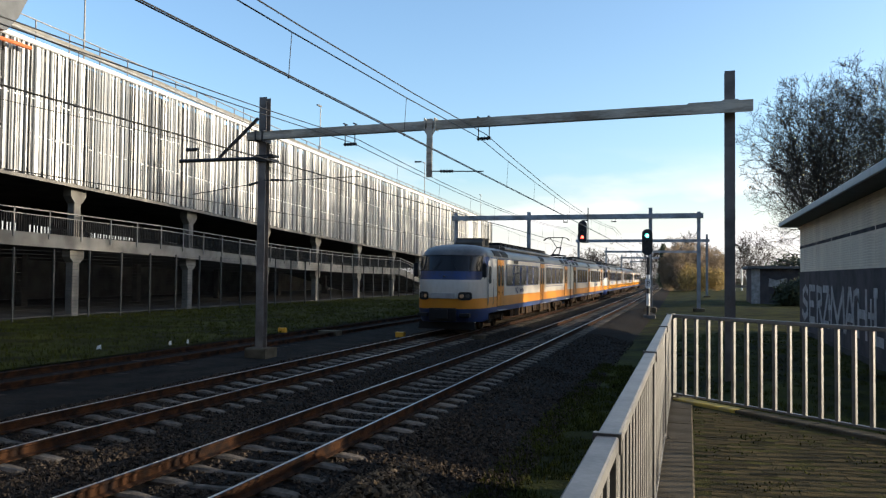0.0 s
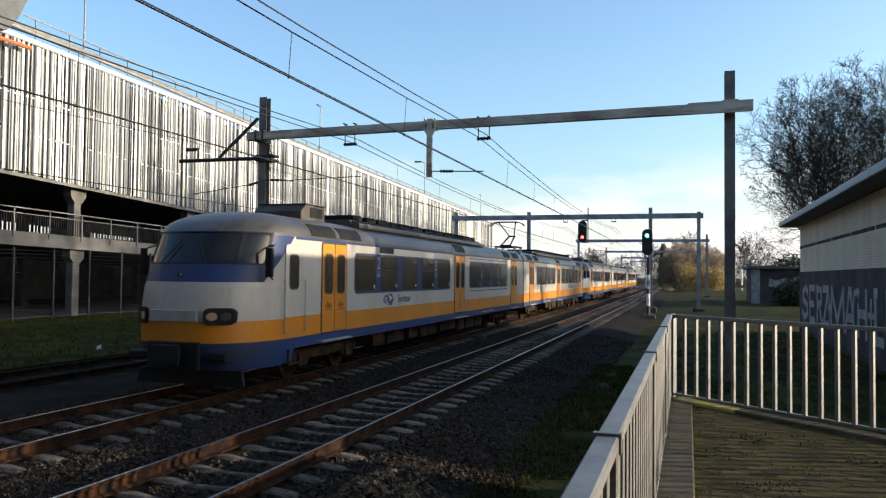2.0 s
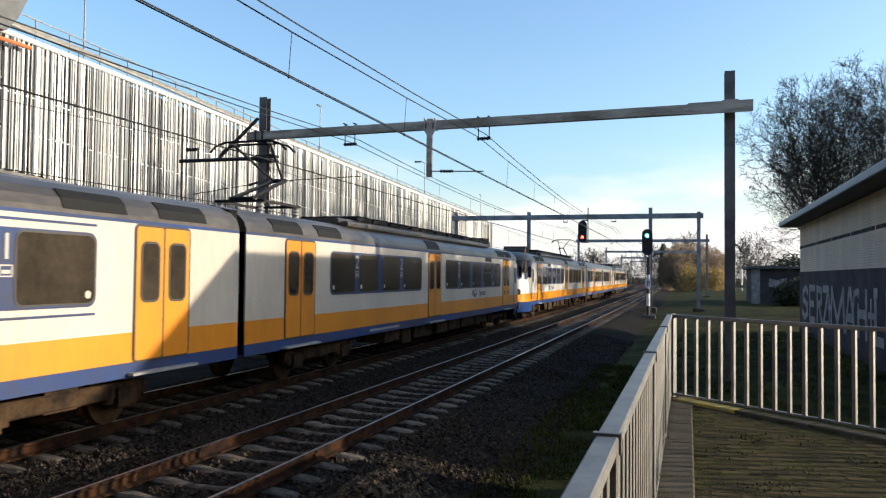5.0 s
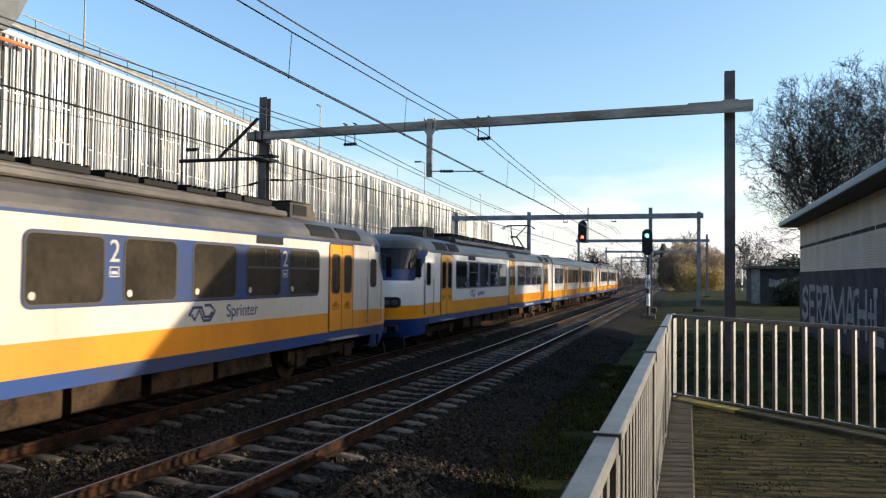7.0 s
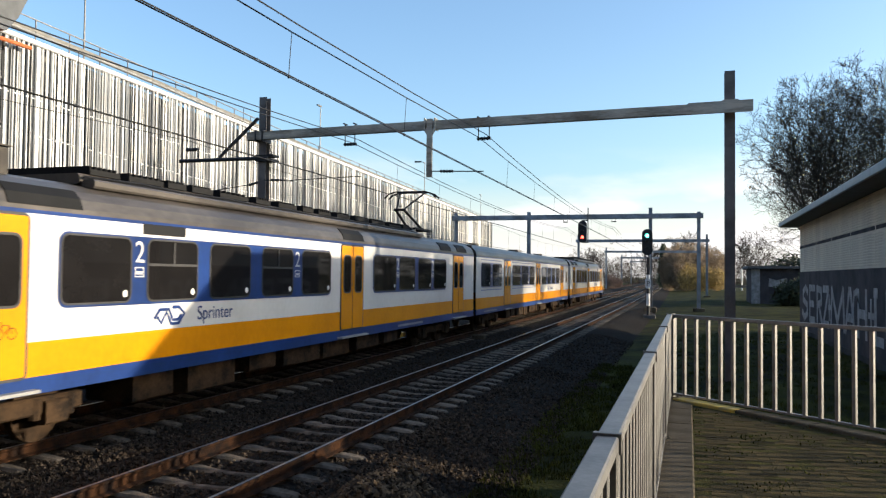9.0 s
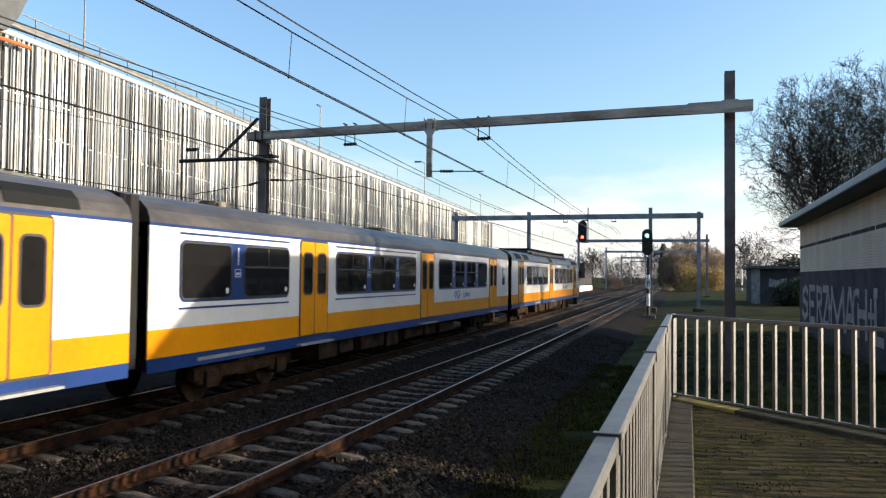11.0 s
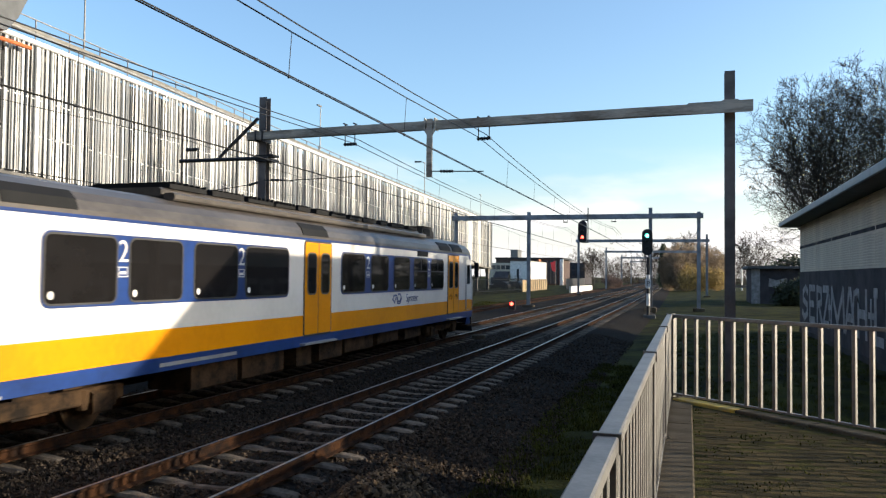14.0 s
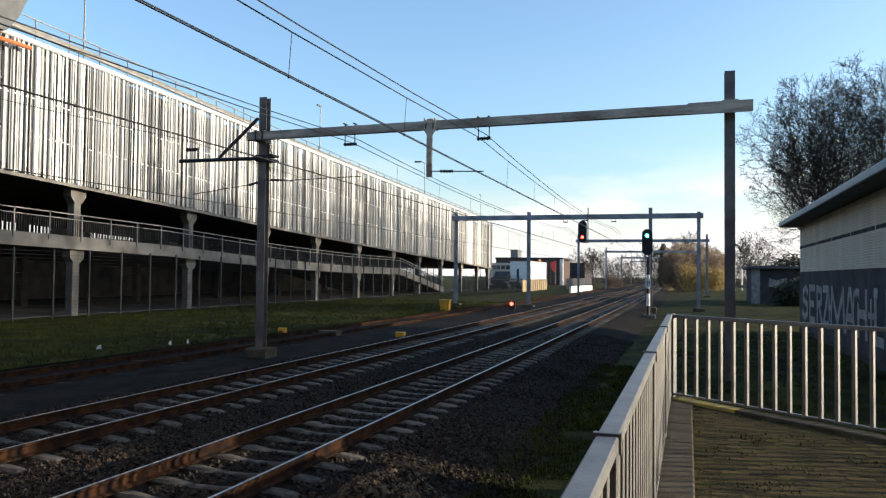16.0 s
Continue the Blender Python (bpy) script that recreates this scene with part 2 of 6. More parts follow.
        return self.extrude(ring, axis, c[o[2]] - t / 2, c[o[2]] + t / 2)


def mesh_of(name, geo, material, smooth=False):
    me = bpy.data.meshes.new(name)
    me.from_pydata(geo.v, [], geo.f)
    me.materials.append(material)
    bm = bmesh.new()
    bm.from_mesh(me)
    bmesh.ops.recalc_face_normals(bm, faces=bm.faces)
    bm.to_mesh(me)
    bm.free()
    if smooth:
        me.shade_smooth()
    return me


def part(name, geo, material, parent=None, label="", smooth=False):
    ob = new(name, mesh_of(name, geo, material, smooth))
    if parent:
        ob.parent = parent
    if label:
        tagged(ob, label)
    return ob


def share(name, me, parent, m):
    ob = new(name, me)
    ob.parent = parent
    ob.matrix_basis = m
    return ob


def thing(name, label, category, m=None, group="", kind=""):
    ob = new(name)
    ob.empty_display_size = 0.2
    if m:
        ob.matrix_basis = m
    return tagged(ob, label, category, group, kind)


def setting(name, geo, material, label, category, smooth=False):
    return tagged(part(name, geo, material, smooth=smooth), label, category, kind="structure")


def lettering(name, body, size, depth, material, parent, m):
    cu = bpy.data.curves.new(name, "FONT")
    cu.body, cu.size, cu.extrude, cu.align_x = body, size, depth, "CENTER"
    tmp = bpy.data.objects.new(name, cu)
    scene.collection.objects.link(tmp)
    bpy.context.view_layer.update()
    me = bpy.data.meshes.new_from_object(tmp.evaluated_get(bpy.context.evaluated_depsgraph_get()))
    bpy.data.objects.remove(tmp)
    me.materials.clear()
    me.materials.append(material)
    ob = new(name, me)
    ob.parent = parent
    ob.matrix_basis = m
    return ob


# ---- plan ----
BEND = 1.0e-4                       # the line bears gently to the left
TRACK_A, TRACK_B, TRACK_C = -5.48, -9.29, -15.02
PITCH = 0.654                       # sleeper spacing
PLATFORM = 0.76


def bend(y):
    return -BEND * max(y, 0.0) ** 2 / 2


# ---- ground and tracks ----
def ground_z(x, y):
    """Height of the ground across the line."""
    if x < -17.0:
        return -0.25
    if x < -13.2:
        return -0.29
    if x < -11.2:
        return -0.30
    if x < -3.9:
        return -0.235
    if x < -2.3:
        return -0.235 - 0.315 * (x + 3.9) / 1.6
    if x < 2.5:
        return -0.55 + 0.25 * (x + 2.3) / 4.8
    return -0.30


HEAP = (-2.85, 7.5)


def heap_z(x, y):
    """Height of the heap of ballast tipped beside the platform, over the ground."""
    r = math.hypot((x - HEAP[0]) / 1.05, (y - HEAP[1]) / 1.75)
    return max(0.0, 0.86 * (1 - r) * (1 + 0.25 * noise.noise((x * 2.2, y * 2.2, 5.0)))) if r < 1 else 0.0


def ground_strip(x0, x1, ys, step, rough):
    """A strip of ground along the line with a slightly uneven surface."""
    g = Geo()
    nx = max(2, int((x1 - x0) / step) + 1)
    xs = [x0 + (x1 - x0) * i / (nx - 1) for i in range(nx)]
    for y in ys:
        for i, x in enumerate(xs):
            e = 0 if i in (0, nx - 1) else rough * noise.noise((x * 1.7, y * 0.9, 3.1)) + rough * 0.6 * noise.noise((x * 6, y * 5, 1.0))
            xx = min(max(x, x0 + 1e-4), x1 - 1e-4)
            g.v.append((x + bend(y), y, ground_z(xx, y) + heap_z(xx, y) + e))
    for j in range(len(ys) - 1):
        for i in range(nx - 1):
            a = j * nx + i
            g.f.append((a, a + 1, a + 1 + nx, a + nx))
    return g


def ladder(y0, y1, first, growth=1.06, cap=12.0):
    ys, s = [y0], first
    while ys[-1] < y1:
        ys.append(min(y1, ys[-1] + s))
        if ys[-1] > 14:
            s = min(cap, s * growth)
    return ys


earth = Geo()
earth.add([(-3000, -3000, -0.8), (3000, -3000, -0.8), (3000, 3500, -0.8), (-3000, 3500, -0.8)], [(0, 1, 2, 3)])
setting("ground", earth, M_GRASS, "flat grassy ground reaching to the horizon", "ground")
Y_ALL = ladder(-160, 4, 8.0)[:-1] + ladder(4, 900, 0.25)
setting("ballast_bed", ground_strip(-11.2, -2.3, Y_ALL, 0.25, 0.03), M_BALLAST, "crushed-stone ballast bed under the tracks, shade put into its colour", "ballast", True)
setting("siding_soil", ground_strip(-17.0, -11.2, Y_ALL, 0.5, 0.03), M_SOIL, "soil and fine gravel round the siding, shade put into its colour", "soil", True)
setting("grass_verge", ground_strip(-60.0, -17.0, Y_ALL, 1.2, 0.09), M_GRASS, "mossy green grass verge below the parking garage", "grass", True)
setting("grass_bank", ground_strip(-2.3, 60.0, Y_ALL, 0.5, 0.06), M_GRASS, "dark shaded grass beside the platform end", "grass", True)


def rail_geo(x, ys, head):
    """One rail along the line: the running head, or web and foot."""
    g = Geo()
    if head:
        ring = [(-0.017, 0.0), (0.017, 0.0), (0.021, -0.003), (-0.021, -0.003)]
    else:
        ring = [(-0.022, -0.0031), (0.022, -0.0031), (0.034, -0.012), (0.034, -0.036), (0.01, -0.05), (0.01, -0.135), (0.07, -0.155), (0.07, -0.17), (-0.07, -0.17), (-0.07, -0.155), (-0.01, -0.135), (-0.01, -0.05), (-0.034, -0.036), (-0.034, -0.012)]
    n = len(ring)
    for y in ys:
        g.v += [(x + q[0] + bend(y), y, q[1]) for q in ring]
    for j in range(len(ys) - 1):
        for k in range(n):
            g.f.append((j * n + k, j * n + (k + 1) % n, (j + 1) * n + (k + 1) % n, (j + 1) * n + k))
    return g


def sleeper_geo():
    """A concrete sleeper, waisted in the middle, with sloping ends."""
    g = Geo()
    rows = [(-1.22, 0.09, -0.225), (-1.17, 0.10, -0.20), (-0.98, 0.11, -0.175), (-0.75, 0.115, -0.165), (-0.56, 0.11, -0.17), (-0.36, 0.095, -0.195), (-0.16, 0.085, -0.213), (0.16, 0.085, -0.213), (0.36, 0.095, -0.195), (0.56, 0.11, -0.17), (0.75, 0.115, -0.165), (0.98, 0.11, -0.175), (1.17, 0.10, -0.20), (1.22, 0.09, -0.225)]
    for x, w, z in rows:
        g.v += [(x, -w, -0.36), (x, -w, z - 0.03), (x, -w + 0.04, z), (x, w - 0.04, z), (x, w, z - 0.03), (x, w, -0.36)]
    for j in range(len(rows) - 1):
        for k in range(5):
            g.f.append((j * 6 + k, j * 6 + k + 1, (j + 1) * 6 + k + 1, (j + 1) * 6 + k))
    g.f += [tuple(range(6)), tuple(range(len(g.v) - 1, len(g.v) - 7, -1))]
    return g


def fastening_geo():
    g = Geo()
    for s in (-1, 1):
        for q in (-1, 1):
            g.tube([(s * 0.75 + q * 0.085, -0.05, -0.15), (s * 0.75 + q * 0.10, 0.0, -0.14), (s * 0.75 + q * 0.085, 0.05, -0.15)], 0.012, 4)
    return g


SLEEPER_ME = mesh_of("sleeper", sleeper_geo(), M_SLEEPER)
WOOD_ME = mesh_of("sleeper", Geo().box(-1.25, 1.25, -0.12, 0.12, -0.33, -0.175, 0.015), M_WOODSLEEPER)
CLIP_ME = mesh_of("rail_clips", fastening_geo(), M_RAILSIDE)


def track(name, x, label, wood=False, phase=0.0, drop=0.0):
    t = thing(name, label, "railway track", pose(0, 0, -drop), kind="structure")
    ys = [-160, -80, -40, -20] + [i * 3.0 for i in range(-3, 120)] + [400, 500, 640, 800]
    for s in (-0.75, 0.75):
        r = part("rail", rail_geo(x + s, ys, False), M_RAILSIDE, t, "rusty brown steel rail")
        part("running_head", rail_geo(x + s, ys, True), M_RAILSIDE if wood else M_RAILTOP, r, "rusty running surface" if wood else "polished steel running surface")
    me = WOOD_ME if wood else SLEEPER_ME
    rnd = random.Random(int(-x * 100))
    for i in range(-4, 150):
        y = phase + i * PITCH
        m = pose(x + bend(y) + rnd.uniform(-0.01, 0.01), y + rnd.uniform(-0.015, 0.015), rnd.uniform(-0.012, 0.004), 0, 0, rnd.uniform(-0.5, 0.5))
        sl = share("sleeper", me, t, m)
        if not wood and y < 24:
            share("rail_clips", CLIP_ME, sl, Matrix.Identity(4))
    far = Geo()
    for i in range(150, 420):
        y = phase + i * PITCH
        far.box(x + bend(y) - 1.25, x + bend(y) + 1.25, y - 0.13, y + 0.13, -0.3, -0.172)
    tagged(part("far_sleepers", far, M_SLEEPER, t), kind="stuff")
    return t


track("track_near", TRACK_A, "ballasted main line with concrete sleepers and polished rails", phase=0.40)
track("track_middle", TRACK_B, "ballasted main line with concrete sleepers carrying the train", phase=0.23)
track("track_siding", TRACK_C, "rusty overgrown siding on old wooden sleepers", wood=True, phase=0.1, drop=0.12)


def scatter_stones(name, spots, size, label, material):
    """Loose angular stones in one mesh."""
    rnd = np.random.RandomState(5)
    base = np.array([(1, 0, 0), (-1, 0, 0), (0, 1, 0), (0, -1, 0), (0, 0, 1), (0, 0, -1)], float)
    tri = np.array([(0, 2, 4), (2, 1, 4), (1, 3, 4), (3, 0, 4), (2, 0, 5), (1, 2, 5), (3, 1, 5), (0, 3, 5)])
    n = len(spots)
    v = base[None] * rnd.uniform(0.55, 1.25, (n, 6, 1)) * size * rnd.uniform(0.6, 1.25, (n, 1, 1)) * np.array([1, 1, 0.75])
    v += rnd.uniform(-0.35, 0.35, (n, 6, 3)) * size
    a = rnd.uniform(0, 6.28, n)
    ca, sa = np.cos(a)[:, None], np.sin(a)[:, None]
    v = np.stack([v[:, :, 0] * ca - v[:, :, 1] * sa, v[:, :, 0] * sa + v[:, :, 1] * ca, v[:, :, 2]], 2) + np.asarray(spots)[:, None, :]
    f = (tri[None] + 6 * np.arange(n)[:, None, None]).reshape(-1, 3)
    me = bpy.data.meshes.new(name)
    me.from_pydata(v.reshape(-1, 3).tolist(), [], f.tolist())
    me.materials.append(material)
    return tagged(new(name, me), label, "ballast", kind="stuff")


def stone_spots():
    rnd = np.random.RandomState(11)
    out = []
    for y0, y1, dens in ((4.0, 9.0, 420), (9.0, 14.0, 330), (14.0, 22.0, 170), (22.0, 36.0, 70)):
        for x0, x1, k in ((-11.6, -4.2, 1.0), (-4.2, -2.2, 1.15)):
            n = int((y1 - y0) * (x1 - x0) * dens * k)
            for x, y in zip(rnd.uniform(x0, x1, n), rnd.uniform(y0, y1, n)):
                rail = min(abs(abs(x - TRACK_A) - 0.75), abs(abs(x - TRACK_B) - 0.75))
                if rail < 0.10:
                    continue
                on = False
                for tr, ph in ((TRACK_A, 0.40), (TRACK_B, 0.23)):
                    if abs(x - tr) < 1.24:
                        q = (y - ph + PITCH / 2) % PITCH - PITCH / 2
                        on = on or abs(q) < 0.115
                if on and rnd.rand() < 0.985:
                    continue
                out.append((x + bend(y), y, ground_z(x, y) + heap_z(x, y) + (0.0 if not on else 0.03) + rnd.uniform(-0.012, 0.022)))
    return out


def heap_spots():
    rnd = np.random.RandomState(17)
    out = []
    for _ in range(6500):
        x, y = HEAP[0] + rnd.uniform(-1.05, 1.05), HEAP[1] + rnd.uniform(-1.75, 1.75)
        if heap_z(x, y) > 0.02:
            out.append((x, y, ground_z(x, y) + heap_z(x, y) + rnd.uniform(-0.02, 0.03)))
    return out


scatter_stones("ballast_stones", stone_spots(), 0.036, "loose angular grey-brown ballast stones", M_STONE)
scatter_stones("stone_heap", heap_spots(), 0.036, "heap of brown ballast beside the platform, sunlight put into its colour", M_SUNSTONE)


def tufts(name, spots, material, label, height, blades=9, seed=3):
    """Tufts of narrow bent blades in one mesh."""
    rnd = random.Random(seed)
    g = Geo()
    for x, y, z in spots:
        for _ in range(blades):
            a, h, w = rnd.uniform(0, 6.28), height * rnd.uniform(0.4, 1.2), rnd.uniform(0.004, 0.011)
            bx, by = x + rnd.uniform(-0.09, 0.09), y + rnd.uniform(-0.09, 0.09)
            lx, ly = math.cos(a) * h * rnd.uniform(0.2, 0.8), math.sin(a) * h * rnd.uniform(0.2, 0.8)
            px, py = -math.sin(a) * w, math.cos(a) * w
            g.add([(bx - px, by - py, z), (bx + px, by + py, z), (bx + lx * 0.4 + px * 0.7, by + ly * 0.4 + py * 0.7, z + h * 0.6),
                   (bx + lx * 0.4 - px * 0.7, by + ly * 0.4 - py * 0.7, z + h * 0.6), (bx + lx, by + ly, z + h)], [(0, 1, 2, 3), (3, 2, 4)])
    me = bpy.data.meshes.new(name)
    me.from_pydata(g.v, [], g.f)
    me.materials.append(material)
    return tagged(new(name, me), label, "grass", kind="stuff")


rg = random.Random(21)
near_spots = []
for _ in range(5200):
    x, y = rg.uniform(-2.7, -0.4), rg.uniform(2.5, 26) 
    if noise.noise((x * 1.1, y * 0.8, 7.0)) > -0.25 and heap_z(x, y) < 0.05:
        near_spots.append((x, y, ground_z(x, y) - 0.02))
for _ in range(3000):
    x, y = rg.uniform(-0.4, 8), rg.uniform(9, 40)
    if y > 11.6 - 0.9 * max(0, x):
        near_spots.append((x, y, ground_z(x, y) - 0.02))
tufts("grass_tufts", near_spots, M_BLADE, "short dark green grass in the shade", 0.10)
verge_spots = []
for _ in range(9000):
    x, y = -17.0 - 16.0 * rg.random() ** 1.2, rg.uniform(14, 75)
    verge_spots.append((x, y, ground_z(x, y) - 0.02))
tufts("verge_tufts", verge_spots, M_BLADE, "sparse tufts of green verge grass", 0.16, 7, 5)


# ---- platform end ----
def platform_edge_x(y):
    return -0.2 + (10.8 - y) * 1.035


plat = Geo()
plat.extrude([(-0.42, -14.0), (-0.42, 10.98), (-0.12, 10.98), (9.0, 2.17), (9.0, -14.0)], "z", -0.9, PLATFORM - 0.005)
platform = setting("platform", plat, M_MOSS, "raised platform end with mossy joints", "platform")
BRICK_ME = mesh_of("paving_brick", Geo().box(-0.1005, 0.1005, -0.0495, 0.0495, -0.05, 0.0, 0.005), M_TILE)
rt = random.Random(8)
made, more = 0, Geo()
for j in range(44):
    for i in range(22):
        x, y = 0.16 + i * 0.207 + (0.103 if j % 2 else 0), 5.6 + j * 0.104
        if x > platform_edge_x(y) - 0.30:
            continue
        dz = PLATFORM - 0.004 + rt.uniform(-0.002, 0.003)
        if made < 300 and y > 6.1 and x < 2.2:
            share("paving_brick", BRICK_ME, platform, pose(x, y, dz, rt.uniform(-0.7, 0.7), rt.uniform(-0.5, 0.5), rt.uniform(-1.2, 1.2)))
            made += 1
        else:
            more.box(x - 0.1005, x + 0.1005, y - 0.0495, y + 0.0495, PLATFORM - 0.06, dz)
tagged(part("paving_bricks", more, M_TILE, platform), kind="stuff")
KERB_ME = mesh_of("kerb_stone", Geo().box(-0.215, 0.215, -0.495, 0.495, -0.12, 0.0, 0.012), M_KERB)
for j in range(9):
    share("kerb_stone", KERB_ME, platform, pose(-0.17, 10.35 - j * 1.0, PLATFORM + 0.012))
YK_ME = mesh_of("yellow_kerb", Geo().box(-0.48, 0.48, -0.10, 0.10, -0.14, 0.0, 0.012), M_YELLOWKERB)
GK_ME = mesh_of("kerb_stone", Geo().box(-0.48, 0.48, -0.10, 0.10, -0.14, 0.0, 0.012), M_KERB)
for j in range(7):
    c = 0.62 + j * 0.98
    share("yellow_kerb" if j < 1 else "kerb_stone", YK_ME if j < 1 else GK_ME, platform, pose(-0.22 + c * 0.719, 10.66 - c * 0.695, PLATFORM + 0.035, 0, 0, -44))
moss_spots = []
for _ in range(1500):
    x, y = rt.uniform(0.0, 3.6), rt.uniform(5.0, 10.4)
    if x < platform_edge_x(y) - 0.2 and (noise.noise((x * 2.3, y * 2.3, 4)) > 0.16 or x > platform_edge_x(y) - 0.45):
        moss_spots.append((x, y, PLATFORM - 0.02))
tufts("pavement_weeds", moss_spots, M_BLADE, "low moss and weeds between the paving tiles", 0.035, 8, 9)


def railing_panel(name, length, label, m, bars, wide=0.07):
    """A galvanised railing: flat handrail, bottom rail, end posts and upright bars, along local x."""
    t = thing(name, label, "railing", m, group="platform railings")
    part("handrail", Geo().box(0, length - 0.012, -wide / 2, wide / 2, 1.04, 1.085, 0.006), M_GALV, t)
    part("bottom_rail", Geo().box(0.03, length - 0.03, -0.026, 0.026, 0.04, 0.065, 0.004), M_GALV, t)
    for x in (0.0, length - 0.012):
        pt = part("post", Geo().box(x - 0.03, x + 0.03, -0.035, 0.035, 0.0, 1.075, 0.006), M_GALV, t)
        part("post_cap", Geo().box(x - 0.008, x + 0.008, -wide / 2 - 0.008, wide / 2 + 0.008, 1.03, 1.093), M_GALV, pt)
        ft = Geo().box(x - 0.06, x + 0.06, -0.06, 0.06, 0.0, 0.012)
        for q in (-0.04, 0.04):
            ft.disc((x + q, 0.045, 0.02), "z", 0.014, 0.03, 6)
        part("foot_plate", ft, M_GALV, pt)
    bar = mesh_of("bar", Geo().box(-0.020, 0.020, -0.022, 0.022, 0.05, 1.05, 0.004), M_GALV)
    for i in range(bars):
        share("bar", bar, t, pose(length * (i + 1) / (bars + 1), 0, 0))
    return t


for j in range(4):
    railing_panel("railing", 2.78, "grey galvanised steel railing along the platform edge", pose(-0.235, 10.8 - (j + 1) * 2.78, PLATFORM, 0, 0, 90), 14)
railing_panel("railing", 4.0, "grey galvanised steel railing across the platform corner", pose(-0.19, 10.80, PLATFORM, 0, 0, -42), 20, 0.055)
railing_panel("railing", 3.2, "grey galvanised steel railing across the platform corner", pose(-0.19 + 4.0 * 0.7431, 10.80 - 4.0 * 0.6691, PLATFORM, 0, 0, -42), 16, 0.055)


# ---- overhead line ----
def i_beam(g, x, y, z0, z1, w=0.24, d=0.24, t=0.02):
    """An upright rolled section."""
    ring = [(-w / 2, -d / 2), (w / 2, -d / 2), (w / 2, -d / 2 + t), (t / 2, -d / 2 + t), (t / 2, d / 2 - t), (w / 2, d / 2 - t), (w / 2, d / 2), (-w / 2, d / 2), (-w / 2, d / 2 - t), (-t / 2, d / 2 - t), (-t / 2, -d / 2 + t), (-w / 2, -d / 2 + t)]
    return g.extrude([(x + a, y + b) for a, b in ring], "z", z0, z1)


def insulator(a, b, parent, r=0.045):
    """A ribbed insulator between two points."""
    a, b = Vector(a), Vector(b)
    n = 9
    pts = [a.lerp(b, i / n) for i in range(n + 1)]
    return part("insulator", Geo().tube(pts, [r if i % 2 else r * 0.55 for i in range(n + 1)], 8), M_DARKSTEEL, parent)




def hanger(parent, x, y, z):
    """The loop and insulators that carry a catenary wire under a beam."""
    g = Geo()
    for s in (-0.16, 0.16):
        g.tube([(x + s, y, z + 0.31), (x + s, y, z - 0.32)], 0.016, 6)
        g.box(x + s - 0.025, x + s + 0.025, y - 0.12, y + 0.12, z + 0.28, z + 0.31)
    part("hanger_loop", g, M_DARKSTEEL, parent)
    insulator((x - 0.2, y, z - 0.32), (x + 0.2, y, z - 0.32), parent, 0.06)


def steady_arm(parent, x0, x1, y, z):
    part("steady_arm", Geo().tube([(x0, y, z + 0.05), (x1, y, z)], 0.018, 6), M_DARKSTEEL, parent)
    d = 1 if x1 > x0 else -1
    insulator((x0 + d * 0.25, y, z + 0.04), (x0 + d * 0.65, y, z + 0.03), parent, 0.05)


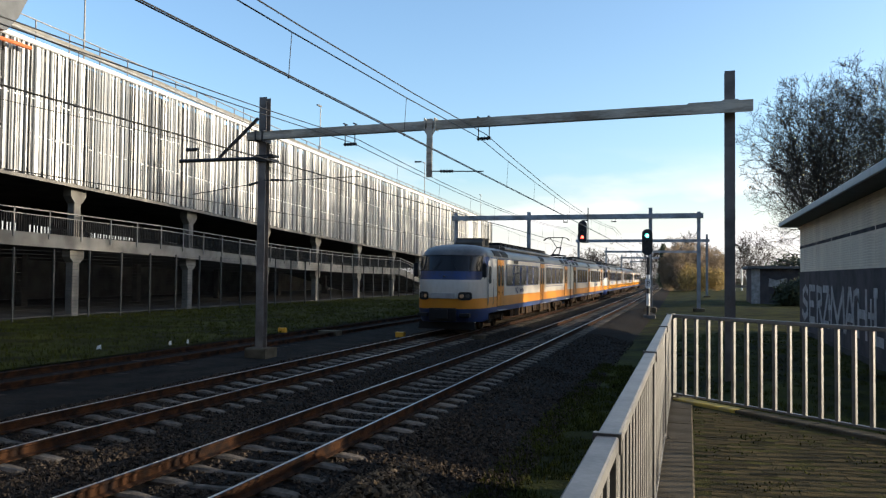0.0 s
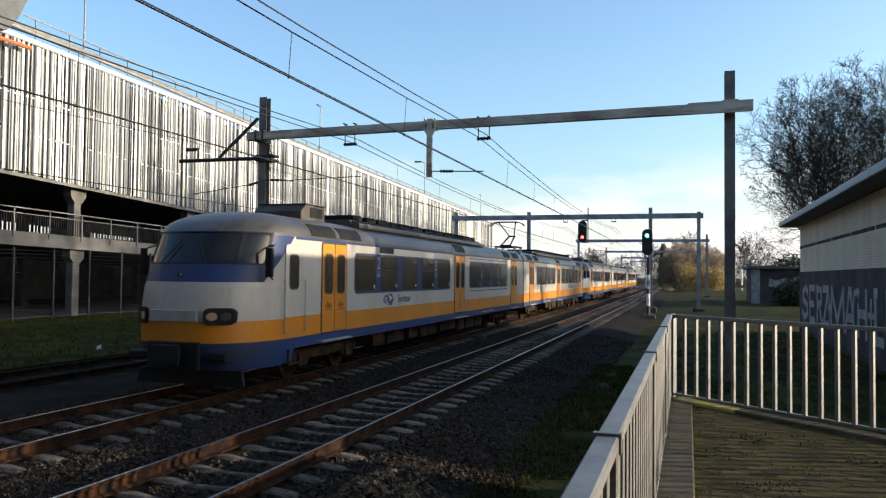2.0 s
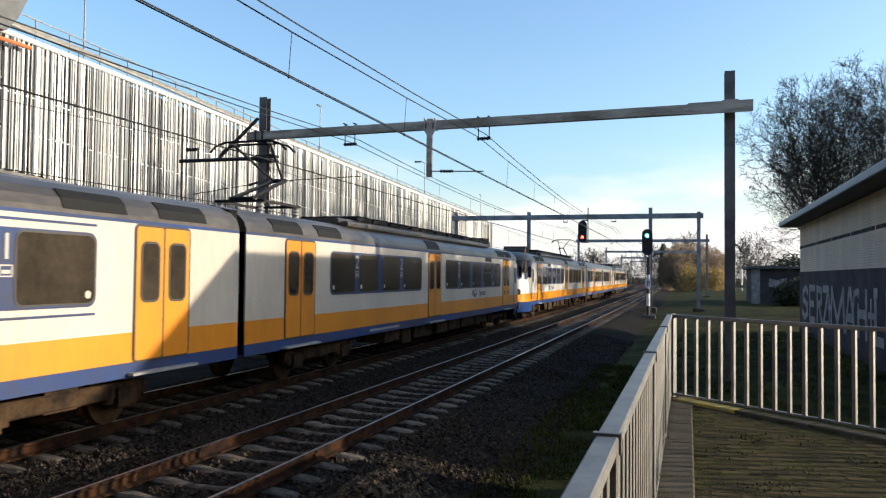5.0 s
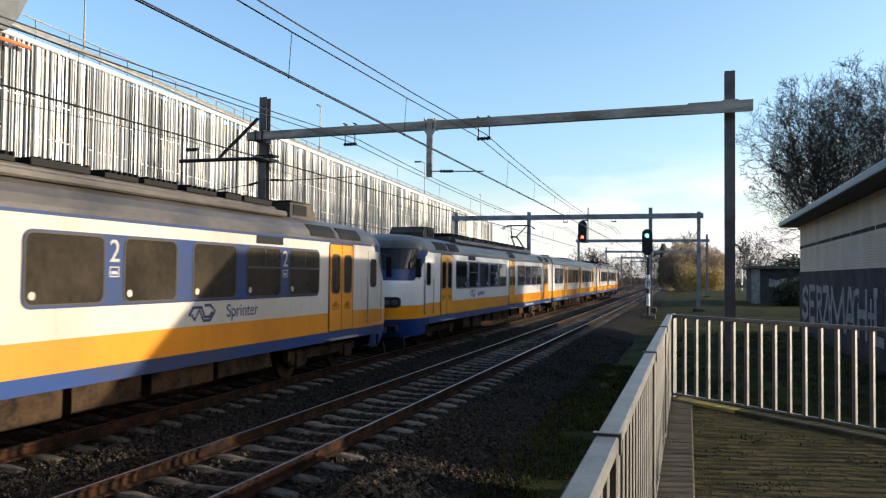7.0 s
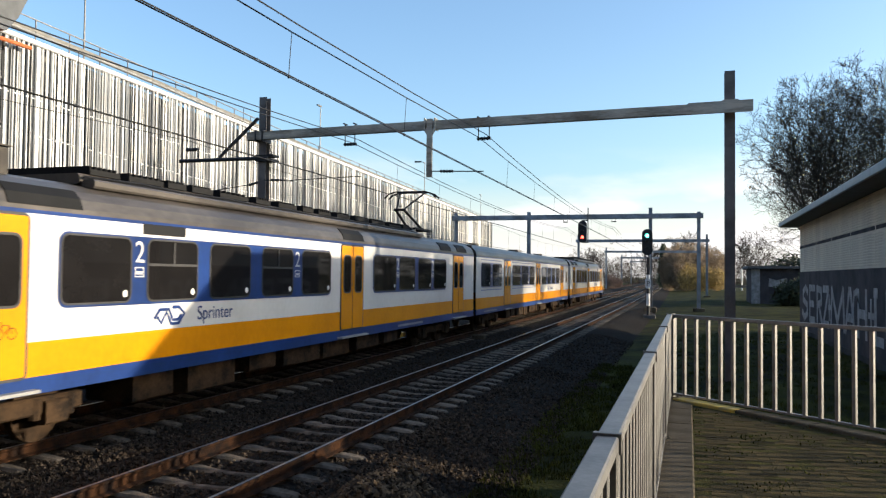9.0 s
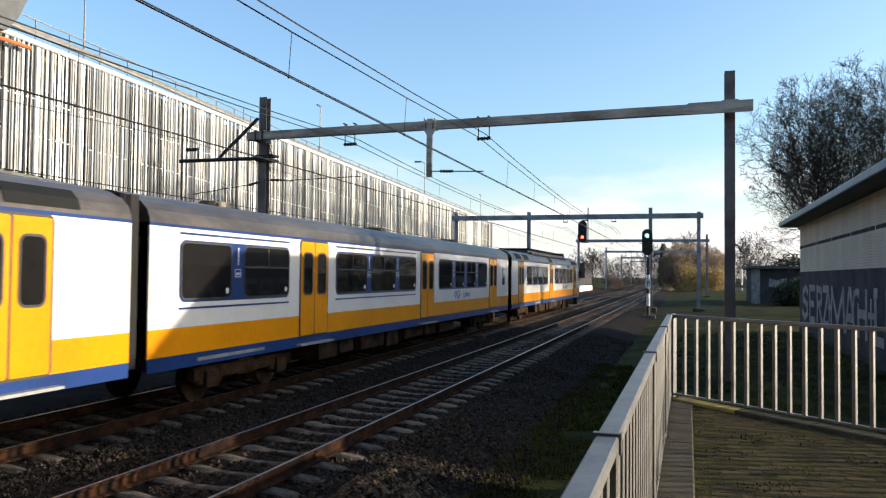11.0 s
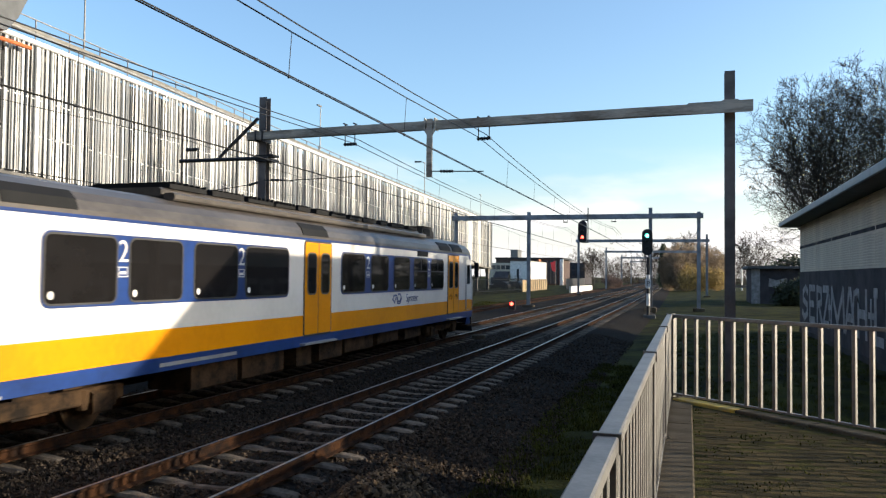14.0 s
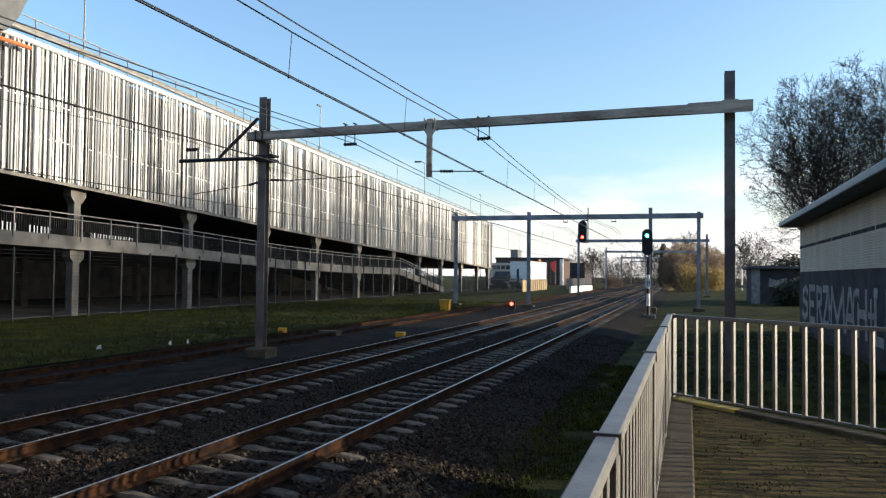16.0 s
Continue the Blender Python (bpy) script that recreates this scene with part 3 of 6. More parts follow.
def portal_near(y):
    t = thing("catenary_portal", "weathered grey steel portal carrying the overhead line", "catenary portal", group="catenary portals")
    xl, xr = -12.8, 1.04
    part("mast", i_beam(Geo(), xl, y, 0.0, 7.88, 0.26, 0.26), M_MAST, t)
    part("mast", i_beam(Geo(), xr, y, -0.7, 7.78, 0.26, 0.26), M_MAST, t)
    part("footing", Geo().box(xl - 0.36, xl + 0.36, y - 0.36, y + 0.36, -0.5, 0.0, 0.04), M_KERB, t)
    bm = Geo().extrude([(y - 0.34, 6.575), (y - 0.135, 6.575), (y - 0.135, 6.60), (y - 0.30, 6.60), (y - 0.30, 6.795), (y - 0.135, 6.795), (y - 0.135, 6.82), (y - 0.34, 6.82)], "x", xl - 0.45, xr + 0.55)
    sl = Geo().box(xr - 1.05, xr + 0.56, y - 0.36, y - 0.341, 6.55, 6.85).box(xr - 0.2, xr + 0.2, y - 0.4, y - 0.361, 6.53, 6.87)
    for g in (bm, sl):
        g.v = [(a, b, c + 0.0118 * (a + 6.8)) for a, b, c in g.v]
    part("crossbeam", bm, M_BEAM, t, "weathered pale steel crossbeam")
    part("crossbeam_sleeve", sl, M_BEAM, t)
    for x in (xl - 0.12, xl + 0.12):
        part("beam_clamp", Geo().box(x - 0.02, x + 0.02, y - 0.37, y + 0.16, 6.44, 6.80), M_DARKSTEEL, t)
    for x in (-9.77, -5.60):
        hanger(t, x, y - 0.2, 6.57)
    dp = Geo().box(-7.26, -7.09, y - 0.42, y - 0.345, 5.16, 6.86, 0.01).extrude([(-7.36, 6.56), (-7.26, 6.40), (-7.09, 6.40), (-6.99, 6.56)], "y", y - 0.43, y - 0.345)
    for x in (-7.33, -7.02):
        dp.box(x - 0.02, x + 0.02, y - 0.42, y - 0.10, 6.55, 6.88)
    part("drop_tube", dp, M_BEAM, t)
    steady_arm(t, -7.1, -5.55, y - 0.4, 5.28)
    part("bracket", Geo().box(-7.62, -7.42, y - 0.40, y - 0.36, 5.60, 5.64), M_DARKSTEEL, t)
    part("arm", Geo().tube([(-15.78, y - 0.18, 5.94), (-12.55, y - 0.18, 5.93)], 0.06, 8), M_DARKSTEEL, t)
    part("brace", Geo().box(-0.04, 0.04, -0.04, 0.04, 0, 1.88), M_DARKSTEEL, t).matrix_basis = pose(-14.35, y - 0.18, 5.97, 0, 49, 0)
    part("clamp", Geo().box(xl - 0.2, xl + 0.42, y - 0.22, y + 0.22, 5.84, 5.90).box(xl - 0.2, xl + 0.42, y - 0.22, y + 0.22, 5.99, 6.04), M_DARKSTEEL, t)
    hang = Geo().tube([(-15.5, y - 0.18, 5.98), (-15.5, y - 0.18, 6.28), (-15.1, y - 0.18, 6.28), (-15.1, y - 0.18, 5.98)], 0.025, 6)
    part("hanger_loop", hang, M_DARKSTEEL, t)
    insulator((-15.55, y - 0.18, 6.3), (-15.1, y - 0.18, 6.3), t, 0.07)
    steady_arm(t, xl + 0.1, -11.7, y - 0.15, 5.20)
    part("steady_arm", Geo().tube([(-11.8, y - 0.15, 5.22), (-9.4, y - 0.15, 5.28)], 0.012, 5), M_DARKSTEEL, t)
    insulator((xl - 0.45, y - 0.15, 5.1), (xl - 0.1, y - 0.15, 5.18), t, 0.05)
    part("registration_tube", Geo().tube([(-15.3, y - 0.15, 4.85), (xl - 0.4, y - 0.15, 5.12)], 0.014, 5), M_DARKSTEEL, t)
    return t


def portal_far(y, posts, zb, label):
    t = thing("catenary_portal", label, "catenary portal", group="catenary portals")
    o = bend(y)
    for x, top in posts:
        part("mast", i_beam(Geo(), x + o, y, -0.4, top, 0.28, 0.28), M_LITFARSTEEL, t)
        part("footing", Geo().box(x + o - 0.45, x + o + 0.45, y - 0.45, y + 0.45, -0.6, -0.1, 0.05), M_KERB, t)
    x0, x1 = posts[0][0] - 0.35 + o, posts[-1][0] + 0.35 + o
    part("crossbeam", Geo().box(x0, x1, y - 0.30, y - 0.145, zb - 0.22, zb + 0.20, 0.02), M_LITFARSTEEL, t)
    for x in (TRACK_A - 0.15, TRACK_B - 0.3):
        hanger(t, x + o, y - 0.22, zb - 0.1)
    return t


portal_near(22.0)
p2 = portal_far(66.0, [(-19.15, 7.75), (-12.72, 7.75), (-2.72, 7.97), (1.0, 7.6)], 7.28, "grey steel portal with signals hung below its beam")
portal_far(112.0, [(-14.2, 8.2), (3.0, 8.2)], 7.35, "distant grey steel catenary portal")
portal_far(160.0, [(-14.4, 8.2), (3.0, 8.2)], 7.35, "distant grey steel catenary portal")
portal_far(210.0, [(-14.4, 8.2), (2.6, 8.2)], 7.35, "distant grey steel catenary portal")
portal_far(265.0, [(-14.4, 8.2), (2.6, 8.2)], 7.35, "distant grey steel catenary portal")

SUPPORTS = [-70.0, -24.0, 21.75, 65.75, 111.75, 159.75, 209.75, 264.75]


def wire_set(name, x, zc, zm, label, sag=0.42, feeder=False, swing=0.02, off=-0.03):
    """Contact wires and the carrying wire above them, with droppers, from support to support."""
    t = thing(name, label, "overhead wire")
    a, b, c = Geo(), Geo(), Geo()
    pa, pb, pf = [], [], []
    for i in range(len(SUPPORTS) - 1):
        y0, y1 = SUPPORTS[i], SUPPORTS[i + 1]
        s0, s1 = swing * (1 if i % 2 else -1), swing * (-1 if i % 2 else 1)
        for k in range(9):
            q = min(0.999, (k - 0.2) / 9) if k else 0.0
            y = y0 + (y1 - y0) * q
            xx = x + off + s0 + (s1 - s0) * q + bend(y)
            zz = zm - sag * 4 * q * (1 - q)
            pa.append((xx, y, zc))
            pb.append((x + bend(y), y, zz))
            pf.append((x + 0.21 + bend(y), y, zm + 0.08 - sag * 1.14 * 4 * q * (1 - q)))
            if k:
                part("dropper", Geo().tube([(xx, y, zc - 0.02), (xx, y, zc + 0.05), (x + bend(y), y, zz)], [0.02, 0.006, 0.006], 4, False), M_WIRE, t)
    a.tube(pa, 0.011, 5)
    b.tube([(q[0] + 0.05, q[1], q[2]) for q in pa], 0.011, 5)
    c.tube(pb, 0.012, 5)
    part("contact_wire", a, M_WIRE, t)
    part("contact_wire", b, M_WIRE, t)
    part("carrying_wire", c, M_WIRE, t)
    if feeder:
        part("feeder_wire", Geo().tube(pf, 0.012, 5), M_WIRE, t)
    return t


wire_set("overhead_wire", TRACK_A - 0.23, 5.29, 6.28, "dark overhead wires above the near track", feeder=True)
wire_set("overhead_wire", TRACK_B - 0.35, 5.06, 6.28, "dark overhead wires above the middle track", feeder=True)
wire_set("overhead_wire", TRACK_C - 0.28, 4.72, 6.55, "dark overhead wires above the siding")


# ---- signals ----
def signal_head(parent, x, y, z, lamp, lit):
    """A rounded black signal board with a hooded lamp."""
    ring = [(x + 0.36 * math.cos(g) , z + 0.55 * (1 if math.sin(g) > 0 else -1) + 0.36 * math.sin(g)) for g in [2 * math.pi * (k + 0.5) / 20 for k in range(20)]]
    b = part("signal_board", Geo().extrude(ring, "y", y, y + 0.08), M_SIGBLACK, parent)
    part("lamp_box", Geo().box(x - 0.2, x + 0.2, y + 0.081, y + 0.4, z - 0.7, z + 0.7, 0.04), M_SIGBLACK, parent)
    for dz in (0.45, 0.0, -0.45):
        hood = Geo()
        n = 12
        for e in (0.0, -0.28):
            hood.v += [(x + 0.14 * math.cos(math.pi * k / n), y + e - 0.002, z + dz + 0.14 * math.sin(math.pi * k / n)) for k in range(n + 1)]
        hood.f += [(k, k + 1, n + 2 + k, n + 1 + k) for k in range(n)]
        part("hood", hood, M_SIGBLACK, b)
        on = abs(dz - lit) < 0.01
        part("lens", Geo().disc((x, y - 0.02, z + dz), "y", 0.11 if on else 0.10, 0.03), lamp if on else M_SIGBLACK, b)


hs = thing("hanging_signal", "black hanging signal showing a red light", "railway signal")
signal_head(hs, -8.32, 65.2, 6.02, G_RED, -0.45)
part("hanger_post", Geo().box(-7.95, -7.87, 65.5, 65.6, 5.1, 8.0, 0.01).box(-8.4, -7.87, 65.5, 65.58, 6.9, 7.0).box(-8.4, -7.87, 65.5, 65.58, 5.1, 5.18), M_MAST, hs)
ps = thing("post_signal", "post signal showing green on a black and white pole", "railway signal")
signal_head(ps, -2.72, 56.2, 4.75, G_GREEN, 0.45)
for k, (a, b, mm) in enumerate(((-0.5, 0.35, M_SIGBLACK), (0.35, 1.2, M_WHITEPAINT), (1.2, 1.55, M_SIGBLACK), (1.55, 2.5, M_WHITEPAINT), (2.5, 3.7, M_SIGBLACK))):
    part("pole_section", Geo().tube([(-2.66, 56.5, a), (-2.66, 56.5, b)], 0.12, 10), mm, ps)
part("sign_plate", Geo().box(-2.85, -2.47, 56.33, 56.36, 1.62, 2.2), M_WHITEPAINT, ps)
lettering("sign_letter", "P", 0.46, 0.004, M_SIGBLACK, ps, Matrix.Translation((-2.66, 56.32, 1.75)) @ Matrix(((1, 0, 0, 0), (0, 0, -1, 0), (0, 1, 0, 0), (0, 0, 0, 1))))
part("base", Geo().box(-3.0, -2.2, 56.2, 57.0, -0.8, -0.28, 0.04), M_CONCRETE, ps)
part("ladder", Geo().tube([(-2.45, 56.9, -0.4), (-2.45, 56.9, 5.2)], 0.02, 6).tube([(-2.85, 56.9, -0.4), (-2.85, 56.9, 5.2)], 0.02, 6), M_DARKSTEEL, ps)
ds = thing("dwarf_signal", "small ground signal showing a red light", "railway signal")
part("housing", Geo().box(-12.95, -12.45, 58.3, 58.7, -0.2, 0.45, 0.06), M_SIGBLACK, ds)
part("lens", Geo().disc((-12.7, 58.28, 0.22), "y", 0.13, 0.04), G_RED, ds)
part("foot", Geo().box(-12.85, -12.55, 58.35, 58.65, -0.5, -0.2), M_CONCRETE, ds)


# pale litter on the verge and stones by the siding
for lx, ly, ls in ((-18.6, 21.6, 0.10), (-17.6, 24.0, 0.06), (-17.3, 24.6, 0.05), (-20.5, 18.6, 0.08)):
    lt = thing("litter", "crumpled scrap of pale paper on the verge", "litter", group="verge litter")
    rl = random.Random(int(lx * -100))
    g = Geo()
    ring = [(lx + ls * math.cos(k * 1.05) * rl.uniform(0.6, 1.3), ly + ls * math.sin(k * 1.05) * rl.uniform(0.6, 1.3)) for k in range(6)]
    g.add([(q[0], q[1], -0.26) for q in ring] + [(q[0] * 0.6 + lx * 0.4, q[1] * 0.6 + ly * 0.4, -0.12 + rl.uniform(-0.04, 0.05)) for q in ring],
          [(k, (k + 1) % 6, 6 + (k + 1) % 6, 6 + k) for k in range(6)] + [tuple(range(6, 12)), tuple(range(5, -1, -1))])
    part("scrap", g, M_WHITEPAINT, lt)


# ---- parking garage ----
GX = -33.5


def lerp_table(tab, y):
    for (a, va), (b, vb) in zip(tab, tab[1:]):
        if y <= b:
            return va + (vb - va) * (y - a) / (b - a)
    return tab[-1][1]


def slat_top(y):
    return lerp_table([(-20, 14.9), (31, 14.5), (60, 13.75), (88, 12.95), (137, 11.65)], y)


def slat_foot(y):
    return lerp_table([(-20, 8.6), (31, 7.55), (45, 6.98), (61, 6.25), (88, 5.3), (137, 3.75)], y)


def deck_z(y):
    return lerp_table([(-20, 5.0), (31, 4.45), (45, 4.15), (61, 3.5), (75, 3.2), (90, 3.1), (108, 0.6), (115, -0.1)], y)


garage = thing("parking_garage", "concrete parking garage clad in upright bright metal slats", "parking garage")
rs = random.Random(4)
y, k = -20.0, 0
rest = Geo()
while y < 137.0:
    w = rs.choice((0.10, 0.13, 0.17))
    z0, z1 = slat_foot(y), slat_top(y)
    h = z1 - z0
    a = rs.choice((-38, -20, -8, 8, 22, 40)) + rs.uniform(-6, 6)
    dx = rs.uniform(-0.05, 0.05)
    if y > 22 and k < 300:
        g = Geo().extrude([(-0.012, -w / 2), (0.0, -w / 2 - 0.01), (0.03, -w / 4), (0.03, w / 4), (0.0, w / 2 + 0.01), (-0.012, w / 2)], "z", 0, h)
        ob = part("slat", g, M_SLAT, garage)
        ob.matrix_basis = pose(GX + dx, y, z0 + rs.uniform(-0.05, 0.05), 0, 0, a)
        k += 1
    else:
        ca, sa = math.cos(radians(a)), math.sin(radians(a))
        rest.extrude([(GX + dx + q * ca - e * sa, y + q * sa + e * ca) for q, e in ((-0.012, -w / 2), (0.02, -w / 2), (0.02, w / 2), (-0.012, w / 2))], "z", z0, z1)
    y += w + rs.choice((0.03, 0.05, 0.07, 0.12))
tagged(part("far_slats", rest, M_SLAT, garage), kind="stuff")


def run_along(profile, ys, at):
    """A profile of (x, z) swept along y, its height following at(y)."""
    g = Geo()
    n = len(profile)
    for y in ys:
        g.v += [(q[0], y, q[1] + at(y)) for q in profile]
    for j in range(len(ys) - 1):
        for i in range(n):
            g.f.append((j * n + i, j * n + (i + 1) % n, (j + 1) * n + (i + 1) % n, (j + 1) * n + i))
    g.f += [tuple(range(n)), tuple(range(len(g.v) - 1, len(g.v) - n - 1, -1))]
    return g


def rect(x0, x1, z0, z1):
    return [(x0, z0), (x1, z0), (x1, z1), (x0, z1)]


YG = [-20, 0, 15, 25, 31, 38, 45, 53, 61, 68, 75, 82, 88, 100, 112, 124, 137]
part("upper_deck", run_along(rect(GX - 22, GX - 0.15, 0.0, 0.45), YG, lambda y: slat_foot(y) - 0.1), M_SHADECONC, garage)
part("edge_trim", run_along(rect(GX - 0.14, GX + 0.10, -0.22, -0.04), YG, slat_foot), M_CONCRETE, garage, "pale steel trim along the foot of the slats")
part("slat_rail", run_along(rect(GX - 0.14, GX - 0.08, 0, 0.08), YG, lambda y: slat_foot(y) * 0.66 + slat_top(y) * 0.34), M_GALV, garage)
part("slat_rail", run_along(rect(GX - 0.14, GX - 0.08, 0, 0.08), YG, lambda y: slat_foot(y) * 0.33 + slat_top(y) * 0.67), M_GALV, garage)
# Dark sheet added behind the slats to stand for the shade in their gaps.
part("gap_shade_sheet", run_along(rect(GX - 0.55, GX - 0.35, 0.4, 7.0), YG, slat_foot), M_GAPSHADE, garage)
part("roof_apron", run_along([(GX - 0.30, -0.02), (GX - 0.17, -0.02), (GX - 0.55, 0.52), (GX - 0.62, 0.52)], YG, slat_top), M_WHITEPAINT, garage, "white sheet metal apron above the slats")
clips = Geo()
for j in range(260):
    y = 24 + j * 0.43 + rs.uniform(-0.12, 0.12)
    for q in (0.30, 0.58):
        z = slat_foot(y) * (1 - q) + slat_top(y) * q + rs.uniform(-0.03, 0.03)
        if rs.random() < 0.75:
            clips.box(GX + 0.02, GX + 0.07, y - 0.10, y + 0.10, z, z + 0.06)
tagged(part("slat_clip_row", clips, M_WHITEPAINT, garage, "small pale clips holding the slats"), kind="stuff")
part("roof_deck", run_along(rect(GX - 22, GX - 0.3, -0.6, -0.3), YG, slat_top), M_CONCRETE, garage)
part("top_trim", run_along(rect(GX - 0.16, GX + 0.06, -0.02, 0.06), YG, slat_top), M_GALV, garage)
part("back_wall", run_along(rect(GX - 22.4, GX - 22, -0.4, 5.6), YG, lambda y: 0), M_SHADECONC, garage)
part("back_wall", run_along(rect(GX - 22.4, GX - 22, 6.9, 12.5), YG, lambda y: 0), M_SHADECONC, garage)
back = Geo()
for j in range(330):
    if j % 29 < 17:
        back.box(GX - 22.3, GX - 22.26, -10 + j * 0.42, -10 + j * 0.42 + 0.2, 5.6, 6.9)
    else:
        back.box(GX - 22.3, GX - 22.1, -10 + j * 0.42, -10 + (j + 1) * 0.42, 5.6, 6.9)
tagged(part("back_slats", back, M_SHADECONC, garage), kind="stuff")
part("end_wall", Geo().box(GX - 22, GX - 0.2, 137.0, 137.3, 3.5, 11.5), M_CONCRETE, garage)
YD = [-20, 0, 15, 25, 31, 38, 45, 53, 61, 68, 75, 82, 90, 99, 108]
part("ramp_deck", run_along(rect(GX - 16, GX - 0.25, -0.72, -0.3), YD, deck_z), M_SHADECONC, garage)
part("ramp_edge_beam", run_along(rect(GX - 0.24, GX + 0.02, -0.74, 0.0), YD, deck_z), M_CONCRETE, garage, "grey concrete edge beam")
part("garage_floor", Geo().box(GX - 22, GX - 0.6, -20, 137, -0.5, -0.16), M_SHADECONC, garage)
for i, y in enumerate([16.5, 27.0, 37.4, 48.4, 58.9, 68.6, 78.6, 89.0, 98.8, 108.6, 119, 129, 136.5]):
    top = slat_foot(y) - 0.12
    g = Geo()
    dz = deck_z(y) - 0.74
    g.box(GX - 0.95, GX - 0.45, y - 0.27, y + 0.27, -0.4, top, 0.03)
    if dz > 1.0:
        g.extrude([(y - 0.27, dz - 0.75), (y + 0.27, dz - 0.75), (y + 0.55, dz - 0.45), (y + 0.55, dz), (y - 0.55, dz), (y - 0.55, dz - 0.45)], "x", GX - 0.97, GX - 0.40)
    g.extrude([(y - 0.27, top - 0.9), (y + 0.27, top - 0.9), (y + 0.6, top - 0.5), (y + 0.6, top), (y - 0.6, top), (y - 0.6, top - 0.5)], "x", GX - 0.97, GX - 0.40)
    part("column", g, M_CONCRETE, garage, "light grey concrete column with a haunched head")
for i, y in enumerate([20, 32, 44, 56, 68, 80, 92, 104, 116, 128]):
    part("inner_column", Geo().box(GX - 11.3, GX - 10.8, y - 0.25, y + 0.25, -0.4, slat_foot(y)), M_SHADECONC, garage)
# ramp balustrade
part("handrail", run_along(rect(GX + 0.03, GX + 0.09, 1.20, 1.26), YD, deck_z), M_GALV, garage)
part("handrail", run_along(rect(GX + 0.03, GX + 0.09, 0.92, 0.97), YD, deck_z), M_GALV, garage)
bal = Geo()
y = 18.0
while y < 106:
    z = deck_z(y)
    bal.box(GX + 0.045, GX + 0.075, y - 0.012, y + 0.012, z, z + 0.93)
    y += 0.16
tagged(part("balusters", bal, M_FENCE, garage), kind="stuff")
for j in range(38):
    y = 18.0 + j * 2.4
    z = deck_z(y)
    part("rail_post", Geo().box(GX + 0.03, GX + 0.09, y - 0.04, y + 0.04, z - 0.3, z + 1.25), M_GALV, garage)
# crash barrier and rail round the roof
def rail_up(y):
    return lerp_table([(-20, 1.8), (43, 1.75), (56, 1.38), (74, 1.2), (137, 1.1)], y)


part("crash_barrier", run_along([(GX - 1.0, -0.2), (GX - 0.90, -0.15), (GX - 0.97, 0.0), (GX - 0.90, 0.15), (GX - 1.0, 0.2)], YG, lambda y: slat_top(y) + rail_up(y) * 0.62), M_BARRIER, garage, "beige steel crash barrier")
part("roof_rail", run_along(rect(GX - 0.98, GX - 0.92, 0.0, 0.06), YG, lambda y: slat_top(y) + rail_up(y)), M_GALV, garage)
for j in range(50):
    y = 12 + j * 2.5
    part("roof_rail_post", Geo().box(GX - 1.0, GX - 0.94, y - 0.03, y + 0.03, slat_top(y) - 0.3, slat_top(y) + rail_up(y) + 0.05), M_GALV, garage)

# mesh fence before the garage
fence = thing("mesh_fence", "dark steel fence with level wires before the garage", "fence")
FX = -32.2
for j in range(30):
    y = 26.0 + j * 2.62
    part("fence_post", Geo().box(FX - 0.04, FX + 0.04, y - 0.04, y + 0.04, -0.4, 3.5), M_FENCE, fence)
wires = Geo()
for j in range(19):
    z = -0.05 + j * 0.19
    wires.box(FX - 0.008, FX + 0.008, 20, 103, z, z + 0.013)
tagged(part("wires", wires, M_FENCE, fence), kind="stuff")

for px, py, pz, hh in ((-36.5, 40.4, 13.7, 7.4), (-36.5, 73.9, 12.8, 6.9), (-36.5, 107.9, 12.0, 6.5), (-36.5, 140.3, -0.4, 17.5)):
    lp = thing("roof_lamp", "slim grey lamp post on the garage roof", "street lamp", group="garage roof lamps")
    part("pole", Geo().tube([(px, py, pz), (px, py, pz + hh)], [0.07, 0.045], 8), M_GALV, lp)
    part("lamp_head", Geo().box(px - 0.1, px + 0.1, py - 0.75, py + 0.1, pz + hh - 0.03, pz + hh + 0.1, 0.03), M_MAST, lp)

# ---- service building beside the platform ----
BX, BY0, BY1, BTOP = 5.35, 16.6, 43.0, 4.95
hall = thing("service_building", "low pale building with a dark graffitied plinth", "building")
part("wall", Geo().box(BX, BX + 12, BY0, BY1, -0.8, BTOP), M_SIDING, hall, "pale corrugated wall panels")
ridge = mesh_of("siding_rib", Geo().extrude([(0, 0), (-0.018, 0.012), (-0.018, 0.05), (0, 0.062)], "y", 0, 26.2), M_SIDING)
z = 3.96
while z < BTOP - 0.05:
    share("siding_rib", ridge, hall, pose(BX - 0.002, BY0 + 0.1, z))
    z += 0.085
ridge2 = mesh_of("siding_rib", Geo().extrude([(0, 0), (-0.010, 0.012), (-0.010, 0.05), (0, 0.062)], "y", 0, 26.2), M_SIDING)
z = 2.75
while z < 3.72:
    share("siding_rib", ridge2, hall, pose(BX - 0.002, BY0 + 0.1, z))
    z += 0.085
part("dark_band", Geo().box(BX - 0.02, BX - 0.003, BY0, BY1, 3.82, 3.94), M_SIDEDARK, hall)
part("plinth", Geo().box(BX - 0.03, BX - 0.003, BY0, BY1 + 0.02, -0.8, 2.67), M_SIDEDARK, hall, "dark painted plinth")
part("base_course", Geo().box(BX - 0.06, BX - 0.031, BY0, BY1, -0.8, -0.1), M_SHADECONC, hall)
for j in range(7):
    part("panel_joint", Geo().box(BX - 0.025, BX - 0.021, BY0 + 2 + j * 3.8, BY0 + 2.08 + j * 3.8, 2.68, BTOP), M_SIDING, hall)
